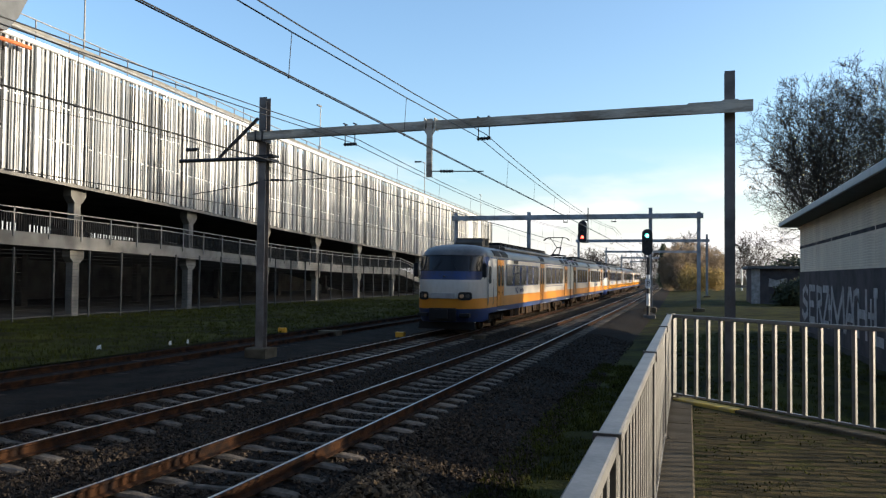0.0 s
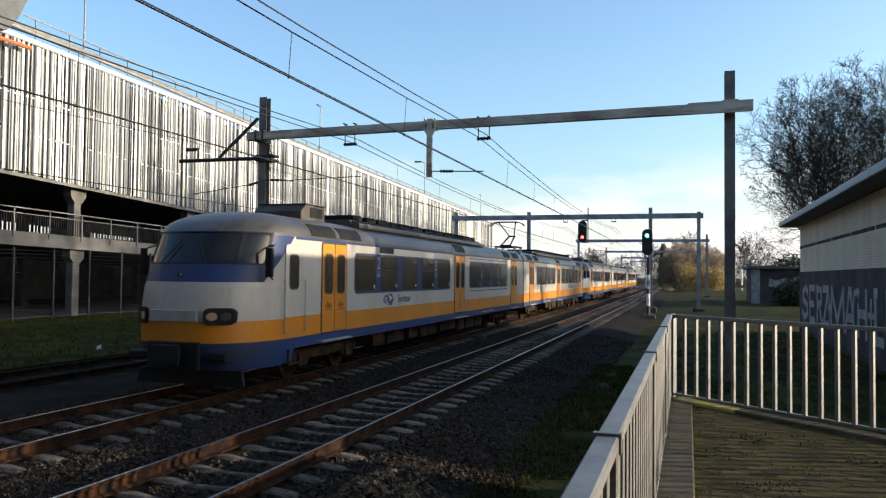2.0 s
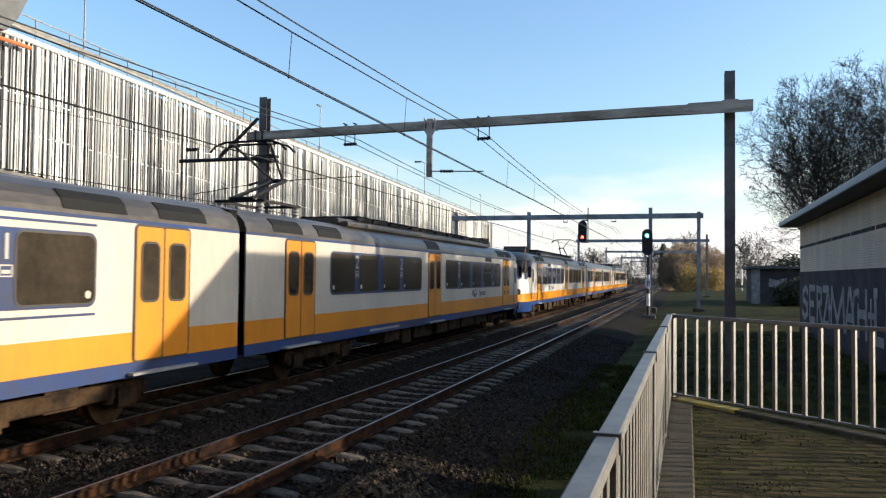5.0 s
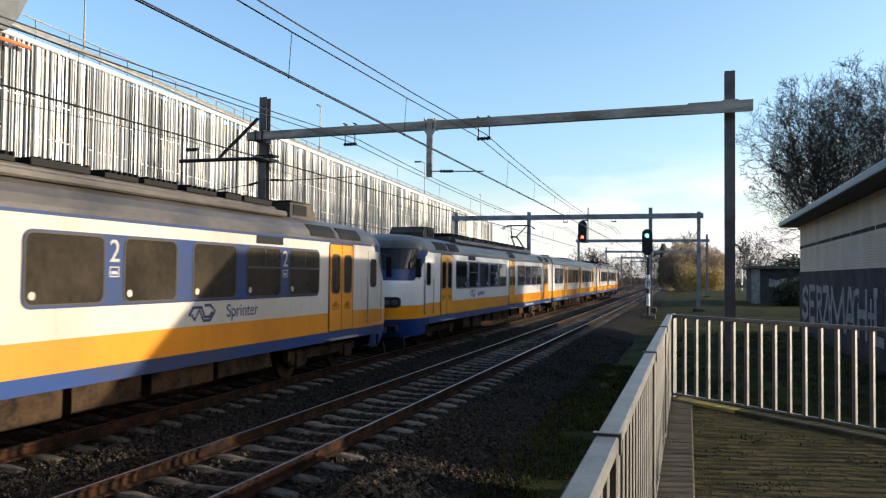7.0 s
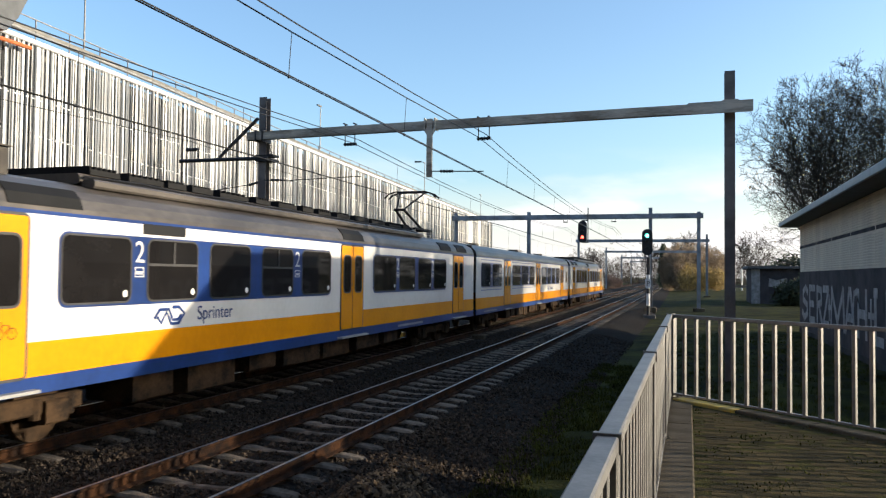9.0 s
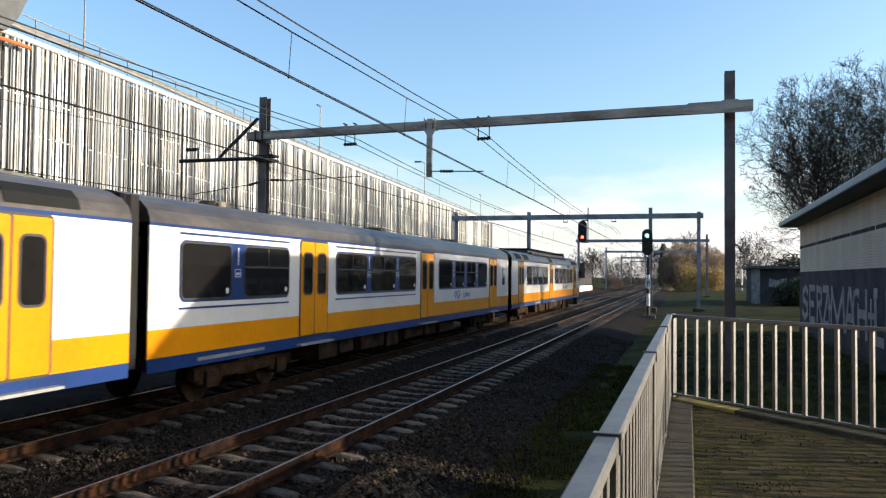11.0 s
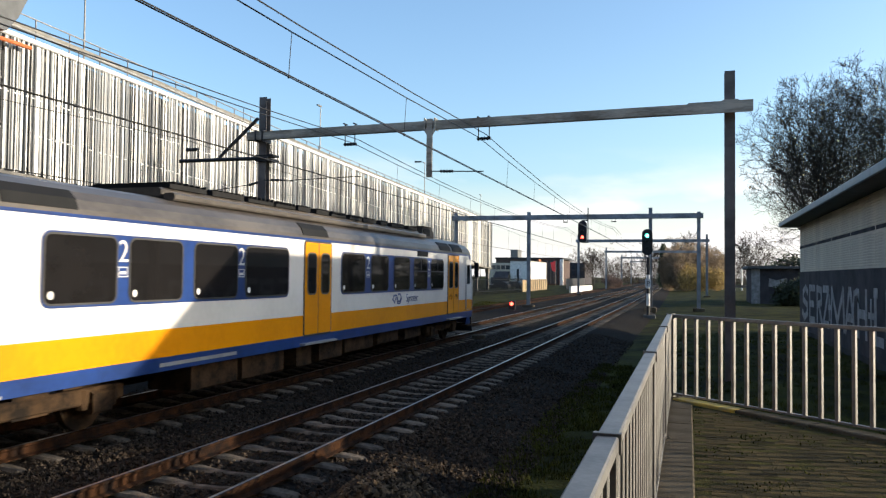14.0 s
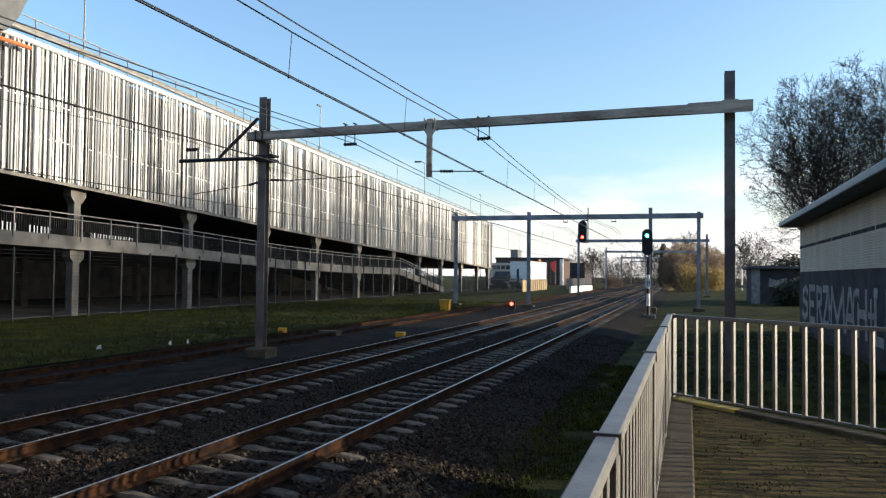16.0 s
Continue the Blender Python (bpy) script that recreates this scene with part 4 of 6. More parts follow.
part("roof", Geo().box(BX - 0.85, BX + 12.6, BY0 - 0.5, BY1 + 0.7, BTOP + 0.02, BTOP + 0.14), M_SHADE, hall)
part("roof_trim", Geo().box(BX - 0.93, BX - 0.851, BY0 - 0.55, BY1 + 0.75, BTOP + 0.0, BTOP + 0.24, 0.02), M_ROOFEDGE, hall, "blue-grey metal roof edge")
part("roof_trim", Geo().box(BX - 0.85, BX + 12.6, BY1 + 0.7, BY1 + 0.75, BTOP - 0.02, BTOP + 0.28), M_ROOFEDGE, hall)
part("roof_trim", Geo().box(BX - 0.85, BX + 12.6, BY0 - 0.55, BY0 - 0.5, BTOP - 0.02, BTOP + 0.28), M_ROOFEDGE, hall)


def graffiti():
    """Tall block letters sprayed on the plinth; strokes of each letter in its own unit square."""
    strokes = {"M": ((0, 0, 0.08, 1), (0.08, 1, 0.5, 0.15), (0.5, 0.15, 0.92, 1), (0.92, 1, 1, 0)), "A": ((0, 0, .42, 1), (.42, 1, .58, 1), (.58, 1, 1, 0), (.2, .35, .8, .35)),
               "C": ((.95, .8, .7, 1), (.7, 1, .2, .95), (.2, .95, 0, .6), (0, .6, 0, .3), (0, .3, .3, 0), (.3, 0, .95, .15)), "H": ((.08, 0, .08, 1), (.92, 0, .92, 1), (.08, .5, .92, .5)),
               "S": ((.95, .85, .6, 1), (.6, 1, .1, .85), (.1, .85, .1, .6), (.1, .6, .9, .42), (.9, .42, .9, .15), (.9, .15, .4, 0), (.4, 0, 0, .15)),
               "E": ((.05, 0, .05, 1), (.05, 1, .95, 1), (.05, .5, .8, .5), (.05, 0, .95, 0)), "R": ((.05, 0, .05, 1), (.05, 1, .8, .95), (.8, .95, .85, .6), (.85, .6, .1, .5), (.4, .5, .95, 0)),
               "+": ((.05, .5, .95, .5), (.5, .2, .5, .8)), "L": ((.1, 1, .1, 0), (.1, 0, .95, 0), (0, 1, .3, 1)), "Z": ((0, 1, 1, 1), (1, 1, 0, 0), (0, 0, 1, 0))}
    for ch, y, wid in (("S", 41.9, 2.0), ("E", 39.7, 1.9), ("R", 37.5, 1.7), ("Z", 35.8, 1.5), ("+", 34.6, 0.55), ("M", 34.0, 3.3), ("A", 31.0, 1.9), ("C", 29.6, 1.0), ("H", 28.9, 1.7), ("+", 27.2, 0.75), ("L", 26.4, 1.3), ("E", 24.9, 1.4), ("A", 23.2, 1.7)):
        g = Geo()
        for lay, (a, b, c, d) in enumerate(strokes[ch]):
            p0, p1 = Vector((y - a * wid * 0.85, 0.50 + b * 1.42)), Vector((y - c * wid * 0.85, 0.50 + d * 1.42))
            n = (p1 - p0).normalized().orthogonal() * (0.15 if wid > 1 else 0.10)
            e = (p1 - p0).normalized() * 0.10
            g.extrude([tuple(p0 - e + n), tuple(p0 - e - n), tuple(p1 + e - n), tuple(p1 + e + n)], "x", BX - 0.036 - 0.002 * lay, BX - 0.0301 - 0.001 * lay)
        part("graffiti_letter", g, M_SPRAY, hall, "pale grey sprayed block letter")


graffiti()

# low shed further on
shed = thing("flat_shed", "small dark flat-roofed shed with pale graffiti", "shed")
part("wall", Geo().box(6.3, 14.5, 88, 96, -0.8, 3.35), M_SIDEDARK, shed)
part("side_panel", Geo().box(6.25, 7.1, 87.95, 87.99, -0.6, 3.3), M_SPRAY, shed, "pale sprayed end panel")
part("roof", Geo().box(5.9, 15, 87.5, 96.4, 3.35, 3.62), M_SHADE, shed)
for q in ((7.9, 1.5, 1.9, 0.9), (8.5, 0.7, 2.6, 1.0), (9.6, 0.9, 1.6, 0.75)):
    a, z, w, h = q
    part("graffiti", Geo().extrude([(a, z), (a + w * 0.5, z - 0.12), (a + w, z + 0.1), (a + w * 0.92, z + h), (a + w * 0.4, z + h * 0.72), (a + 0.08, z + h * 0.95)], "y", 87.955 - a * 0.002, 87.985), M_SPRAY, shed)


# ---- trees ----
def bare_tree(name, label, x, y, z, height, spread, seed, counts=(7, 9, 7, 6, 4), leaf=0.0, r_twig=0.012, fork=0.2):
    """A bare tree: a short bole, arching leaders, side branches and a web of fine twigs."""
    rnd = random.Random(seed)
    trunk, limbs, fine, leaves = Geo(), Geo(), Geo(), Geo()
    deep = len(counts)

    def grow(p, d, length, r, level):
        n = (6, 7, 5, 4, 3, 2)[min(level, 5)]
        pts, rs_ = [p], [r]
        for i in range(n):
            d = (d + Vector((rnd.uniform(-1, 1), rnd.uniform(-1, 1), rnd.uniform(-0.8, 1.0))) * (0.05, 0.13, 0.20, 0.26, 0.3, 0.3)[min(level, 5)]).normalized()
            d = (d + Vector((0, 0, 0.05 if level else 0.0))).normalized()
            p = p + d * (length / n)
            pts.append(p)
            rs_.append(max(r_twig * 0.55, r * (1 - 0.72 * (i + 1) / n)))
        (trunk if level == 0 else limbs if level < 3 else fine).tube(pts, rs_, 8 if level < 2 else 5 if level < 3 else 3, False)
        if level >= deep:
            if leaf and rnd.random() < leaf:
                q = pts[-1]
                w = rnd.uniform(0.06, 0.12)
                leaves.add([q, q + Vector((w, 0.3 * w, 0)), q + Vector((w, w, w)), q + Vector((0, w, 0.6 * w))], [(0, 1, 2, 3)])
            return
        turn = rnd.uniform(0, 6.28)
        for i in range(counts[level]):
            q = (i + rnd.uniform(0.1, 0.9)) / counts[level]
            q = fork + (1 - fork) * q if level == 0 else 0.12 + 0.88 * q
            k = min(n - 1, int(q * n))
            at = pts[k].lerp(pts[k + 1], q * n - k)
            along = (pts[k + 1] - pts[k]).normalized()
            turn += 2.4 + rnd.uniform(-0.5, 0.5)
            u = along.orthogonal().normalized()
            w = along.cross(u)
            out = u * math.cos(turn) + w * math.sin(turn)
            tilt = radians(rnd.uniform(28, 62)) * spread * (1.15 - 0.45 * q if level == 0 else 1.0)
            nd = (along * math.cos(tilt) + out * math.sin(tilt)).normalized()
            full = length * ((0.95 - 0.35 * q) if level == 0 else rnd.uniform(0.42, 0.66) * (1.15 - 0.55 * q))
            grow(at, nd, max(0.35, full), max(r_twig, rs_[k] * rnd.uniform(0.42, 0.62)), level + 1)

    t = thing(name, label, "tree", group="bare trees")
    grow(Vector((x, y, z)), Vector((0, 0, 1)), height * 0.62, height * 0.017, 0)
    part("trunk", trunk, M_BARK, t, smooth=True)
    part("branchwork", limbs, M_BARK, t)
    part("crown", fine, M_BARK, t)
    if leaves.v:
        part("leaves", leaves, M_BROWNLEAF, t)
    return t


bare_tree("bare_tree", "large bare tree with arching limbs and dense twigs", 8.9, 63.0, -0.5, 16.8, 0.92, 5, (11, 9, 7, 5, 4), leaf=0.02, fork=0.28)
bare_tree("bare_tree", "tall bare tree behind the low building", 13.4, 66.0, -0.5, 18.2, 1.0, 9, (10, 9, 7, 5, 4), leaf=0.02)
bare_tree("bare_tree", "bare tree with a dense crown behind the low building", 11.4, 71.0, -0.5, 16.0, 1.0, 41, (9, 8, 6, 5, 3), leaf=0.02)
bare_tree("bare_tree", "tall bare tree behind the low building", 17.5, 63.0, -0.5, 19.5, 1.0, 14, (8, 8, 6, 5, 3), leaf=0.02)


def clump(name, label, boxes, material, count, size, seed, category="bushes", thin=(0.25, 0.7), rise=0.0):
    """A far wood or thicket of many small sprays, with an uneven outline."""
    rnd = random.Random(seed)
    g = Geo()
    for _ in range(count):
        x, y, z, rx, ry, rz = rnd.choice(boxes)
        while True:
            q = Vector((rnd.uniform(-1, 1), rnd.uniform(-1, 1), rnd.uniform(-1, 1)))
            if q.length < 1 and rnd.random() < 0.25 + q.length:
                break
        k = 1 + 0.35 * noise.noise((q.x * 2.5 + x, q.y * 2.5, q.z * 2.5))
        p = Vector((x + q.x * rx * k, y + q.y * ry, z + q.z * rz * k))
        if p.z < -0.4:
            continue
        s = size * rnd.uniform(0.5, 1.4)
        a = Vector((rnd.uniform(-1, 1), rnd.uniform(-1, 1), rnd.uniform(-1, 1) + rise)).normalized() * s
        b = a.orthogonal().normalized() * s * rnd.uniform(*thin)
        g.add([p - a, p + b, p + a, p - b], [(0, 1, 2, 3)])
    me = bpy.data.meshes.new(name)
    me.from_pydata(g.v, [], g.f)
    me.materials.append(material)
    return tagged(new(name, me), label, category, kind="stuff")


clump("thicket", "rounded thicket of bare brown twigs", [(-1.5, 168, 4.4, 3.4, 5, 5.0), (2.2, 170, 4.6, 3.4, 5, 4.8), (5.6, 171, 3.8, 2.8, 5, 4.0), (-3.8, 174, 3.8, 2.2, 4, 4.4)], M_TWIG, 34000, 0.42, 2, thin=(0.05, 0.13), rise=0.8)
clump("autumn_bushes", "low bushes with yellow-brown leaves", [(0.2, 162, 2.4, 2.2, 2, 2.7), (3.4, 163, 2.2, 2.2, 2, 2.5), (5.6, 163, 2.0, 1.6, 2, 2.2)], M_BROWNLEAF, 9000, 0.17, 3, thin=(0.2, 0.5))
clump("far_wood", "grey bare wood in the distance", [(-8 + i * 6, 330 + 20 * (i % 3), 3.0, 7, 8, 6.6 + 1.6 * (i % 4)) for i in range(-6, 12)], M_BARK, 26000, 1.0, 4, "wood", thin=(0.04, 0.10), rise=0.8)
clump("russet_bush", "low russet bush beside the far track", [(-18.6, 200, 1.3, 1.9, 2, 1.6), (-17.0, 203, 0.9, 1.3, 2, 1.1)], M_BRICK, 3000, 0.3, 8, thin=(0.06, 0.2))
clump("dark_conifer", "dark conifer at the edge of the thicket", [(-5.9, 200, 8.2, 0.8, 0.8, 2.4), (-5.9, 200, 5.0, 1.3, 1.2, 2.6), (-5.9, 200, 2.0, 1.7, 1.6, 2.4)], M_BUSH, 5000, 0.35, 12, "tree", thin=(0.1, 0.3))
clump("dark_bushes", "dark evergreen bushes behind the shed", [(12, 100, 2.5, 4, 3, 2.6), (18, 98, 3, 5, 3, 3.4), (24, 90, 3, 5, 4, 3.4)], M_BUSH, 14000, 0.2, 6)
clump("shed_bush", "dark bush against the low building", [(9.4, 83, 0.6, 1.6, 1.5, 1.5), (10.8, 82, 1.0, 1.6, 1.5, 2.0)], M_BUSH, 5000, 0.16, 7)
bare_tree("bare_tree", "small bare tree far along the line", -25.0, 220.0, -0.3, 10.5, 1.05, 31, (9, 7, 6, 4), r_twig=0.04)
bare_tree("bare_tree", "small bare tree far along the line", -10.5, 262.0, -0.3, 13.0, 1.0, 33, (8, 7, 6, 4), r_twig=0.045)
bare_tree("bare_tree", "bare tree above the thicket", -1.0, 178.0, -0.3, 12.0, 0.9, 35, (9, 8, 6, 4), r_twig=0.035)
bare_tree("bare_tree", "bare tree beyond the shed", 9.0, 130.0, -0.3, 9.5, 1.0, 37, (9, 7, 6, 4), r_twig=0.028)

# ---- far side of the line ----
far_hall = thing("white_hall", "white commercial hall with a flat roof and an awning", "building")
part("wall", Geo().box(-41.8, -37.0, 190, 214, -0.5, 5.9), M_WHITEPAINT, far_hall)
part("low_wing", Geo().box(-47.5, -41.81, 190.4, 214, -0.5, 5.5), M_SIDING, far_hall, "cream lower wing")
part("roof_edge", Geo().box(-41.9, -36.9, 189.85, 214.1, 5.9, 6.1), M_GALV, far_hall)
for j in range(4):
    part("window", Geo().box(-46.6 + j * 1.2, -45.6 + j * 1.2, 190.3, 190.38, 3.9, 4.9), M_FARGLASS, far_hall)
part("awning", Geo().extrude([(188.0, 1.9), (190.35, 3.4), (190.35, 3.15), (188.0, 1.75)], "x", -45.6, -42.0), M_SIDEDARK, far_hall, "dark sloping awning")
part("shopfront", Geo().box(-46.8, -42.2, 190.3, 190.38, -0.1, 1.9), M_FARGLASS, far_hall)
part("window", Geo().box(-40.2, -39.6, 189.9, 189.98, 0.6, 4.0), M_FARGLASS, far_hall)
brick_hall = thing("brick_hall", "dark brick commercial building with a pitched gable", "building")
part("wall", Geo().box(-55, -35.8, 230, 250, -0.5, 7.3), M_BRICK, brick_hall)
part("roof_edge", Geo().box(-55.2, -35.0, 229.6, 250.2, 7.3, 7.8), M_DARKSTEEL, brick_hall)
part("glazed_front", Geo().box(-40.4, -36.6, 229.8, 229.98, 0.2, 6.9), M_FARGLASS, brick_hall, "dark glazed front")
part("end_pier", Geo().box(-35.79, -34.9, 229.5, 230.6, -0.5, 7.29), M_WHITEPAINT, brick_hall, "white end pier")
for j in range(3):
    part("mullion", Geo().box(-39.5 + j * 1.0, -39.4 + j * 1.0, 229.7, 229.79, 0.2, 6.9), M_GALV, brick_hall)
part("gable", Geo().extrude([(-42.2, -0.5), (-40.5, -0.5), (-40.5, 4.8), (-41.2, 7.2), (-42.2, 4.8)], "y", 224.5, 229.5), M_ORANGEBRICK, brick_hall, "orange brick gable")
part("roof_box", Geo().box(-55.4, -53.0, 252, 258, -0.5, 10.9), M_GALV, brick_hall)
grey_block = thing("grey_block", "dark grey office block far along the line", "building")
part("wall", Geo().box(-38.3, -32.4, 260, 280, -0.5, 6.9), M_SIDEDARK, grey_block)
for j in range(3):
    for i in range(4):
        part("window", Geo().box(-37.9 + i * 1.4, -37.0 + i * 1.4, 259.9, 259.98, 0.6 + j * 2.1, 1.9 + j * 2.1), M_FARGLASS, grey_block)
tan = thing("panel_fence", "tan wooden panel fence beside the yard", "fence")
for j in range(11):
    part("fence_panel", Geo().box(-25.35 - j * 0.1, -25.25 - j * 0.1, 124.0 + j * 2.6, 126.5 + j * 2.6, -0.4, 1.7, 0.02), M_TANWOOD, tan)
    part("post", Geo().box(-25.40 - j * 0.1, -25.20 - j * 0.1, 126.51 + j * 2.6, 126.59 + j * 2.6, -0.4, 1.8), M_DARKSTEEL, tan)
dk = thing("dark_fence", "dark close-boarded fence beside the far track", "fence")
for j in range(16):
    part("fence_panel", Geo().box(-23.3 - j * 0.28, -23.2 - j * 0.28, 157 + j * 4.0, 160.9 + j * 4.0, -0.4, 1.9), M_DARKSTEEL, dk)
for cx, cy, col in ((-36.5, 156, "M_DARKSTEEL"), (-38.5, 163, "M_WHITEPAINT"), (-37.0, 171, "M_DARKSTEEL")):
    cr = thing("parked_car", "parked car in the yard behind the fence", "car", pose(cx, cy, -0.3, 0, 0, 80), group="parked cars")
    paint = M_WHITEPAINT if col == "M_WHITEPAINT" else M_DARKSTEEL
    part("body", Geo().extrude([(-2.1, 0.3), (2.1, 0.3), (2.15, 0.7), (1.3, 0.88), (-2.0, 0.92), (-2.15, 0.7)], "x", -0.85, 0.85), paint, cr)
    part("cabin", Geo().extrude([(-1.9, 0.9), (1.1, 0.88), (0.45, 1.42), (-1.3, 1.45)], "x", -0.72, 0.72), M_FARGLASS, cr)
    for wy in (-1.3, 1.3):
        for wx in (-0.86, 0.86):
            part("wheel", Geo().disc((wx, wy, 0.32), "x", 0.32, 0.2, 14), M_SIGBLACK, cr)
fl = thing("banner", "red banner on a slim pole", "banner")
part("pole", Geo().tube([(-33.0, 205, -0.4), (-33.0, 205, 6.4)], 0.06, 6), M_GALV, fl)
part("cloth", Geo().extrude([(-33.1, 6.3), (-34.4, 5.9), (-34.0, 3.9), (-33.1, 3.4)], "y", 204.98, 205.02), M_RED, fl)
bars = thing("bar_fence", "dark steel bar fence beside the yard", "fence")
for j in range(64):
    y = 91 + j * 0.52
    x = -26.4 + j * 0.018
    part("fence_bar", Geo().box(x - 0.035, x + 0.035, y - 0.03, y + 0.03, -0.4, 2.4 if j % 6 == 0 else 1.95), M_DARKSTEEL, bars)
for zz in (0.2, 1.8):
    part("fence_rail", Geo().tube([(-26.4, 91, zz), (-25.25, 124, zz)], 0.03, 4), M_DARKSTEEL, bars)
part("wall", Geo().box(-0.15, 0.15, 0, 23, -0.4, 0.75), M_WHITEPAINT, thing("low_wall", "low white wall beside the far track", "wall", pose(-17.9, 125.5, 0, 0, 0, -1.7)))
yb = thing("yellow_bin", "yellow plastic grit bin beside the siding", "bin")
part("body", Geo().extrude([(-17.45, -0.3), (-16.9, -0.3), (-16.85, 0.42), (-17.5, 0.42)], "y", 55.6, 56.2), M_YELLOWBOX, yb)
part("lid", Geo().box(-17.55, -16.8, 55.55, 56.25, 0.421, 0.52, 0.02), M_YELLOWBOX, yb)
for bx, by, col, s in ((-14.6, 30.8, M_KERB, 0.42), (-17.2, 31.4, M_YELLOWBOX, 0.16), (-11.55, 31.2, M_YELLOWBOX, 0.18), (-8.1, 31.0, M_KERB, 0.24)):
    tm = thing("track_marker", "small marker block lying beside the rails", "marker", group="track markers")
    part("block", Geo().box(bx - s, bx + s, by - s * 0.7, by + s * 0.7, -0.3, -0.08, 0.02), col, tm)
lv = thing("level_crossing", "far road crossing with white posts", "crossing")
for xx in (9.5, 10.9):
    part("post", Geo().tube([(xx, 180, -0.4), (xx, 180, 5.5)], 0.14, 8), M_WHITEPAINT, lv)
part("barrier", Geo().box(1.5, 18, 172, 172.2, 0.4, 0.9), M_CONCRETE, lv)

# a grey lamp housing with an orange arm at the edge of the garage roof
boom = thing("roof_floodlight", "grey floodlight housing with an orange arm", "floodlight")
part("housing", Geo().extrude([(28.0, 14.2), (30.8, 14.35), (31.5, 15.2), (32.1, 16.4), (30.5, 17.6), (28.0, 17.9)], "x", GX + 0.3, GX + 0.9), M_SHADE, boom)
part("arm", Geo().tube([(GX + 0.5, 27.0, 14.0), (GX + 0.5, 32.75, 14.02)], 0.11, 8), M_ORANGE, boom)
part("mast", Geo().tube([(GX + 0.5, 28.0, -0.4), (GX + 0.5, 28.0, 18.0)], 0.12, 8), M_GALV, boom)

# ---- unseen masses added behind and beside the view to block light ----
# Added block, out of view; it cuts the skylight from behind.
st = thing("skylight_block", "unseen block added over the tracks to cut skylight from behind", "building")
part("block", Geo().box(-33.0, 45, -75, -7, 6.6, 18), M_BRICK, st)
part("end_wall", Geo().box(-33.0, 45, -75, -74.5, -0.8, 6.59), M_BRICK, st)
part("side_wall", Geo().box(9.6, 10.1, -74.4, -7, -0.8, 6.59), M_BRICK, st)
for j in range(6):
    part("pier", Geo().box(-12.9, -12.2, -64.4 + j * 11, -63.7 + j * 11, -0.5, 6.59), M_CONCRETE, st)
# Slab on columns, added out of view to keep skylight off near ground.
cn = thing("skylight_slab", "unseen flat slab added over the platform to block skylight", "canopy")
part("roof", Geo().box(-1.2, 9.0, -44, -0.6, 4.6, 4.9), M_SHADE, cn)
for j in range(5):
    part("column", Geo().box(4.4, 4.7, -40.15 + j * 9.5, -39.85 + j * 9.5, 0.7, 4.6), M_MAST, cn)


def shade_tree(x, y, h, r, seed):
    """A tall twiggy tree whose crown starts well above the ground."""
    rnd = random.Random(seed)
    t = thing("unseen_shade_tree", "tall twiggy tree, out of view, added to shade the line and garage", "tree", group="park trees")
    part("trunk", Geo().tube([(x, y, -0.5), (x + 0.2, y, h * 0.4), (x - 0.1, y + 0.2, h * 0.85)], [0.34, 0.24, 0.07], 8), M_BARK, t)
    for i in range(7):
        a = i * 0.9
        part("limb", Geo().tube([(x, y, h * (0.36 + 0.05 * i)), (x + math.cos(a) * r * 0.5, y + math.sin(a) * r * 0.5, h * (0.5 + 0.05 * i)), (x + math.cos(a) * r * 0.9, y + math.sin(a) * r * 0.9, h * (0.62 + 0.05 * i))], [0.13, 0.08, 0.03], 5), M_BARK, t)
    g = Geo()
    for _ in range(1500):
        while True:
            q = Vector((rnd.uniform(-1, 1), rnd.uniform(-1, 1), rnd.uniform(-1, 1)))
            if q.length < 1:
                break
        k = 1 + 0.4 * noise.noise((q.x * 2 + x, q.y * 2 + y, q.z * 2))
        p = Vector((x + q.x * r * k, y + q.y * r * k, h * 0.70 + q.z * h * 0.32 * k))
        a = Vector((rnd.uniform(-1, 1), rnd.uniform(-1, 1), rnd.uniform(-0.6, 1))).normalized() * rnd.uniform(0.5, 1.0)
        b = a.orthogonal().normalized() * rnd.uniform(0.05, 0.16)
        g.add([p - a, p + b, p + a, p - b], [(0, 1, 2, 3)])
    part("crown", g, M_BARK, t)


# Row of trees added out of view, to shade the ground and garage front.
rp = random.Random(77)
for i in range(15):
    y = 33 + i * 7.2
    shade_tree(max(24.0, 0.2126 * y + 9.0) + rp.uniform(0, 5), y, rp.uniform(17, 21) if i < 7 else rp.uniform(23, 27), rp.uniform(4.8, 6.2), 100 + i)


# ---- train ----
CLEAN = {"white": T_WHITE, "yellow": T_YELLOW, "blue": T_BLUE, "glass": T_GLASS}
DUSTY = {"white": T_DUSTWHITE, "yellow": T_DUSTYELLOW, "blue": T_DUSTBLUE, "glass": T_DUSTGLASS}
PAINT = dict(CLEAN)                 # the paint of the unit being built
HALF, FLOOR, LOW = 1.42, 0.99, 0.77
PROFILE = [(1.42, 3.10), (1.41, 3.17), (1.36, 3.30), (1.24, 3.42), (1.00, 3.53), (0.65, 3.61), (0.0, 3.645)]


def half_width(z):
    """Half the body's width at a height."""
    if z <= 3.10:
        return HALF - 0.06 * max(0, (LOW + 0.15 - z)) - 0.035 * max(0.0, (z - 1.9) / 1.2) ** 2 * 0
    for (wa, za), (wb, zb) in zip(PROFILE, PROFILE[1:]):
        if z <= zb:
            return wa + (wb - wa) * (z - za) / (zb - za)
    return 0.0


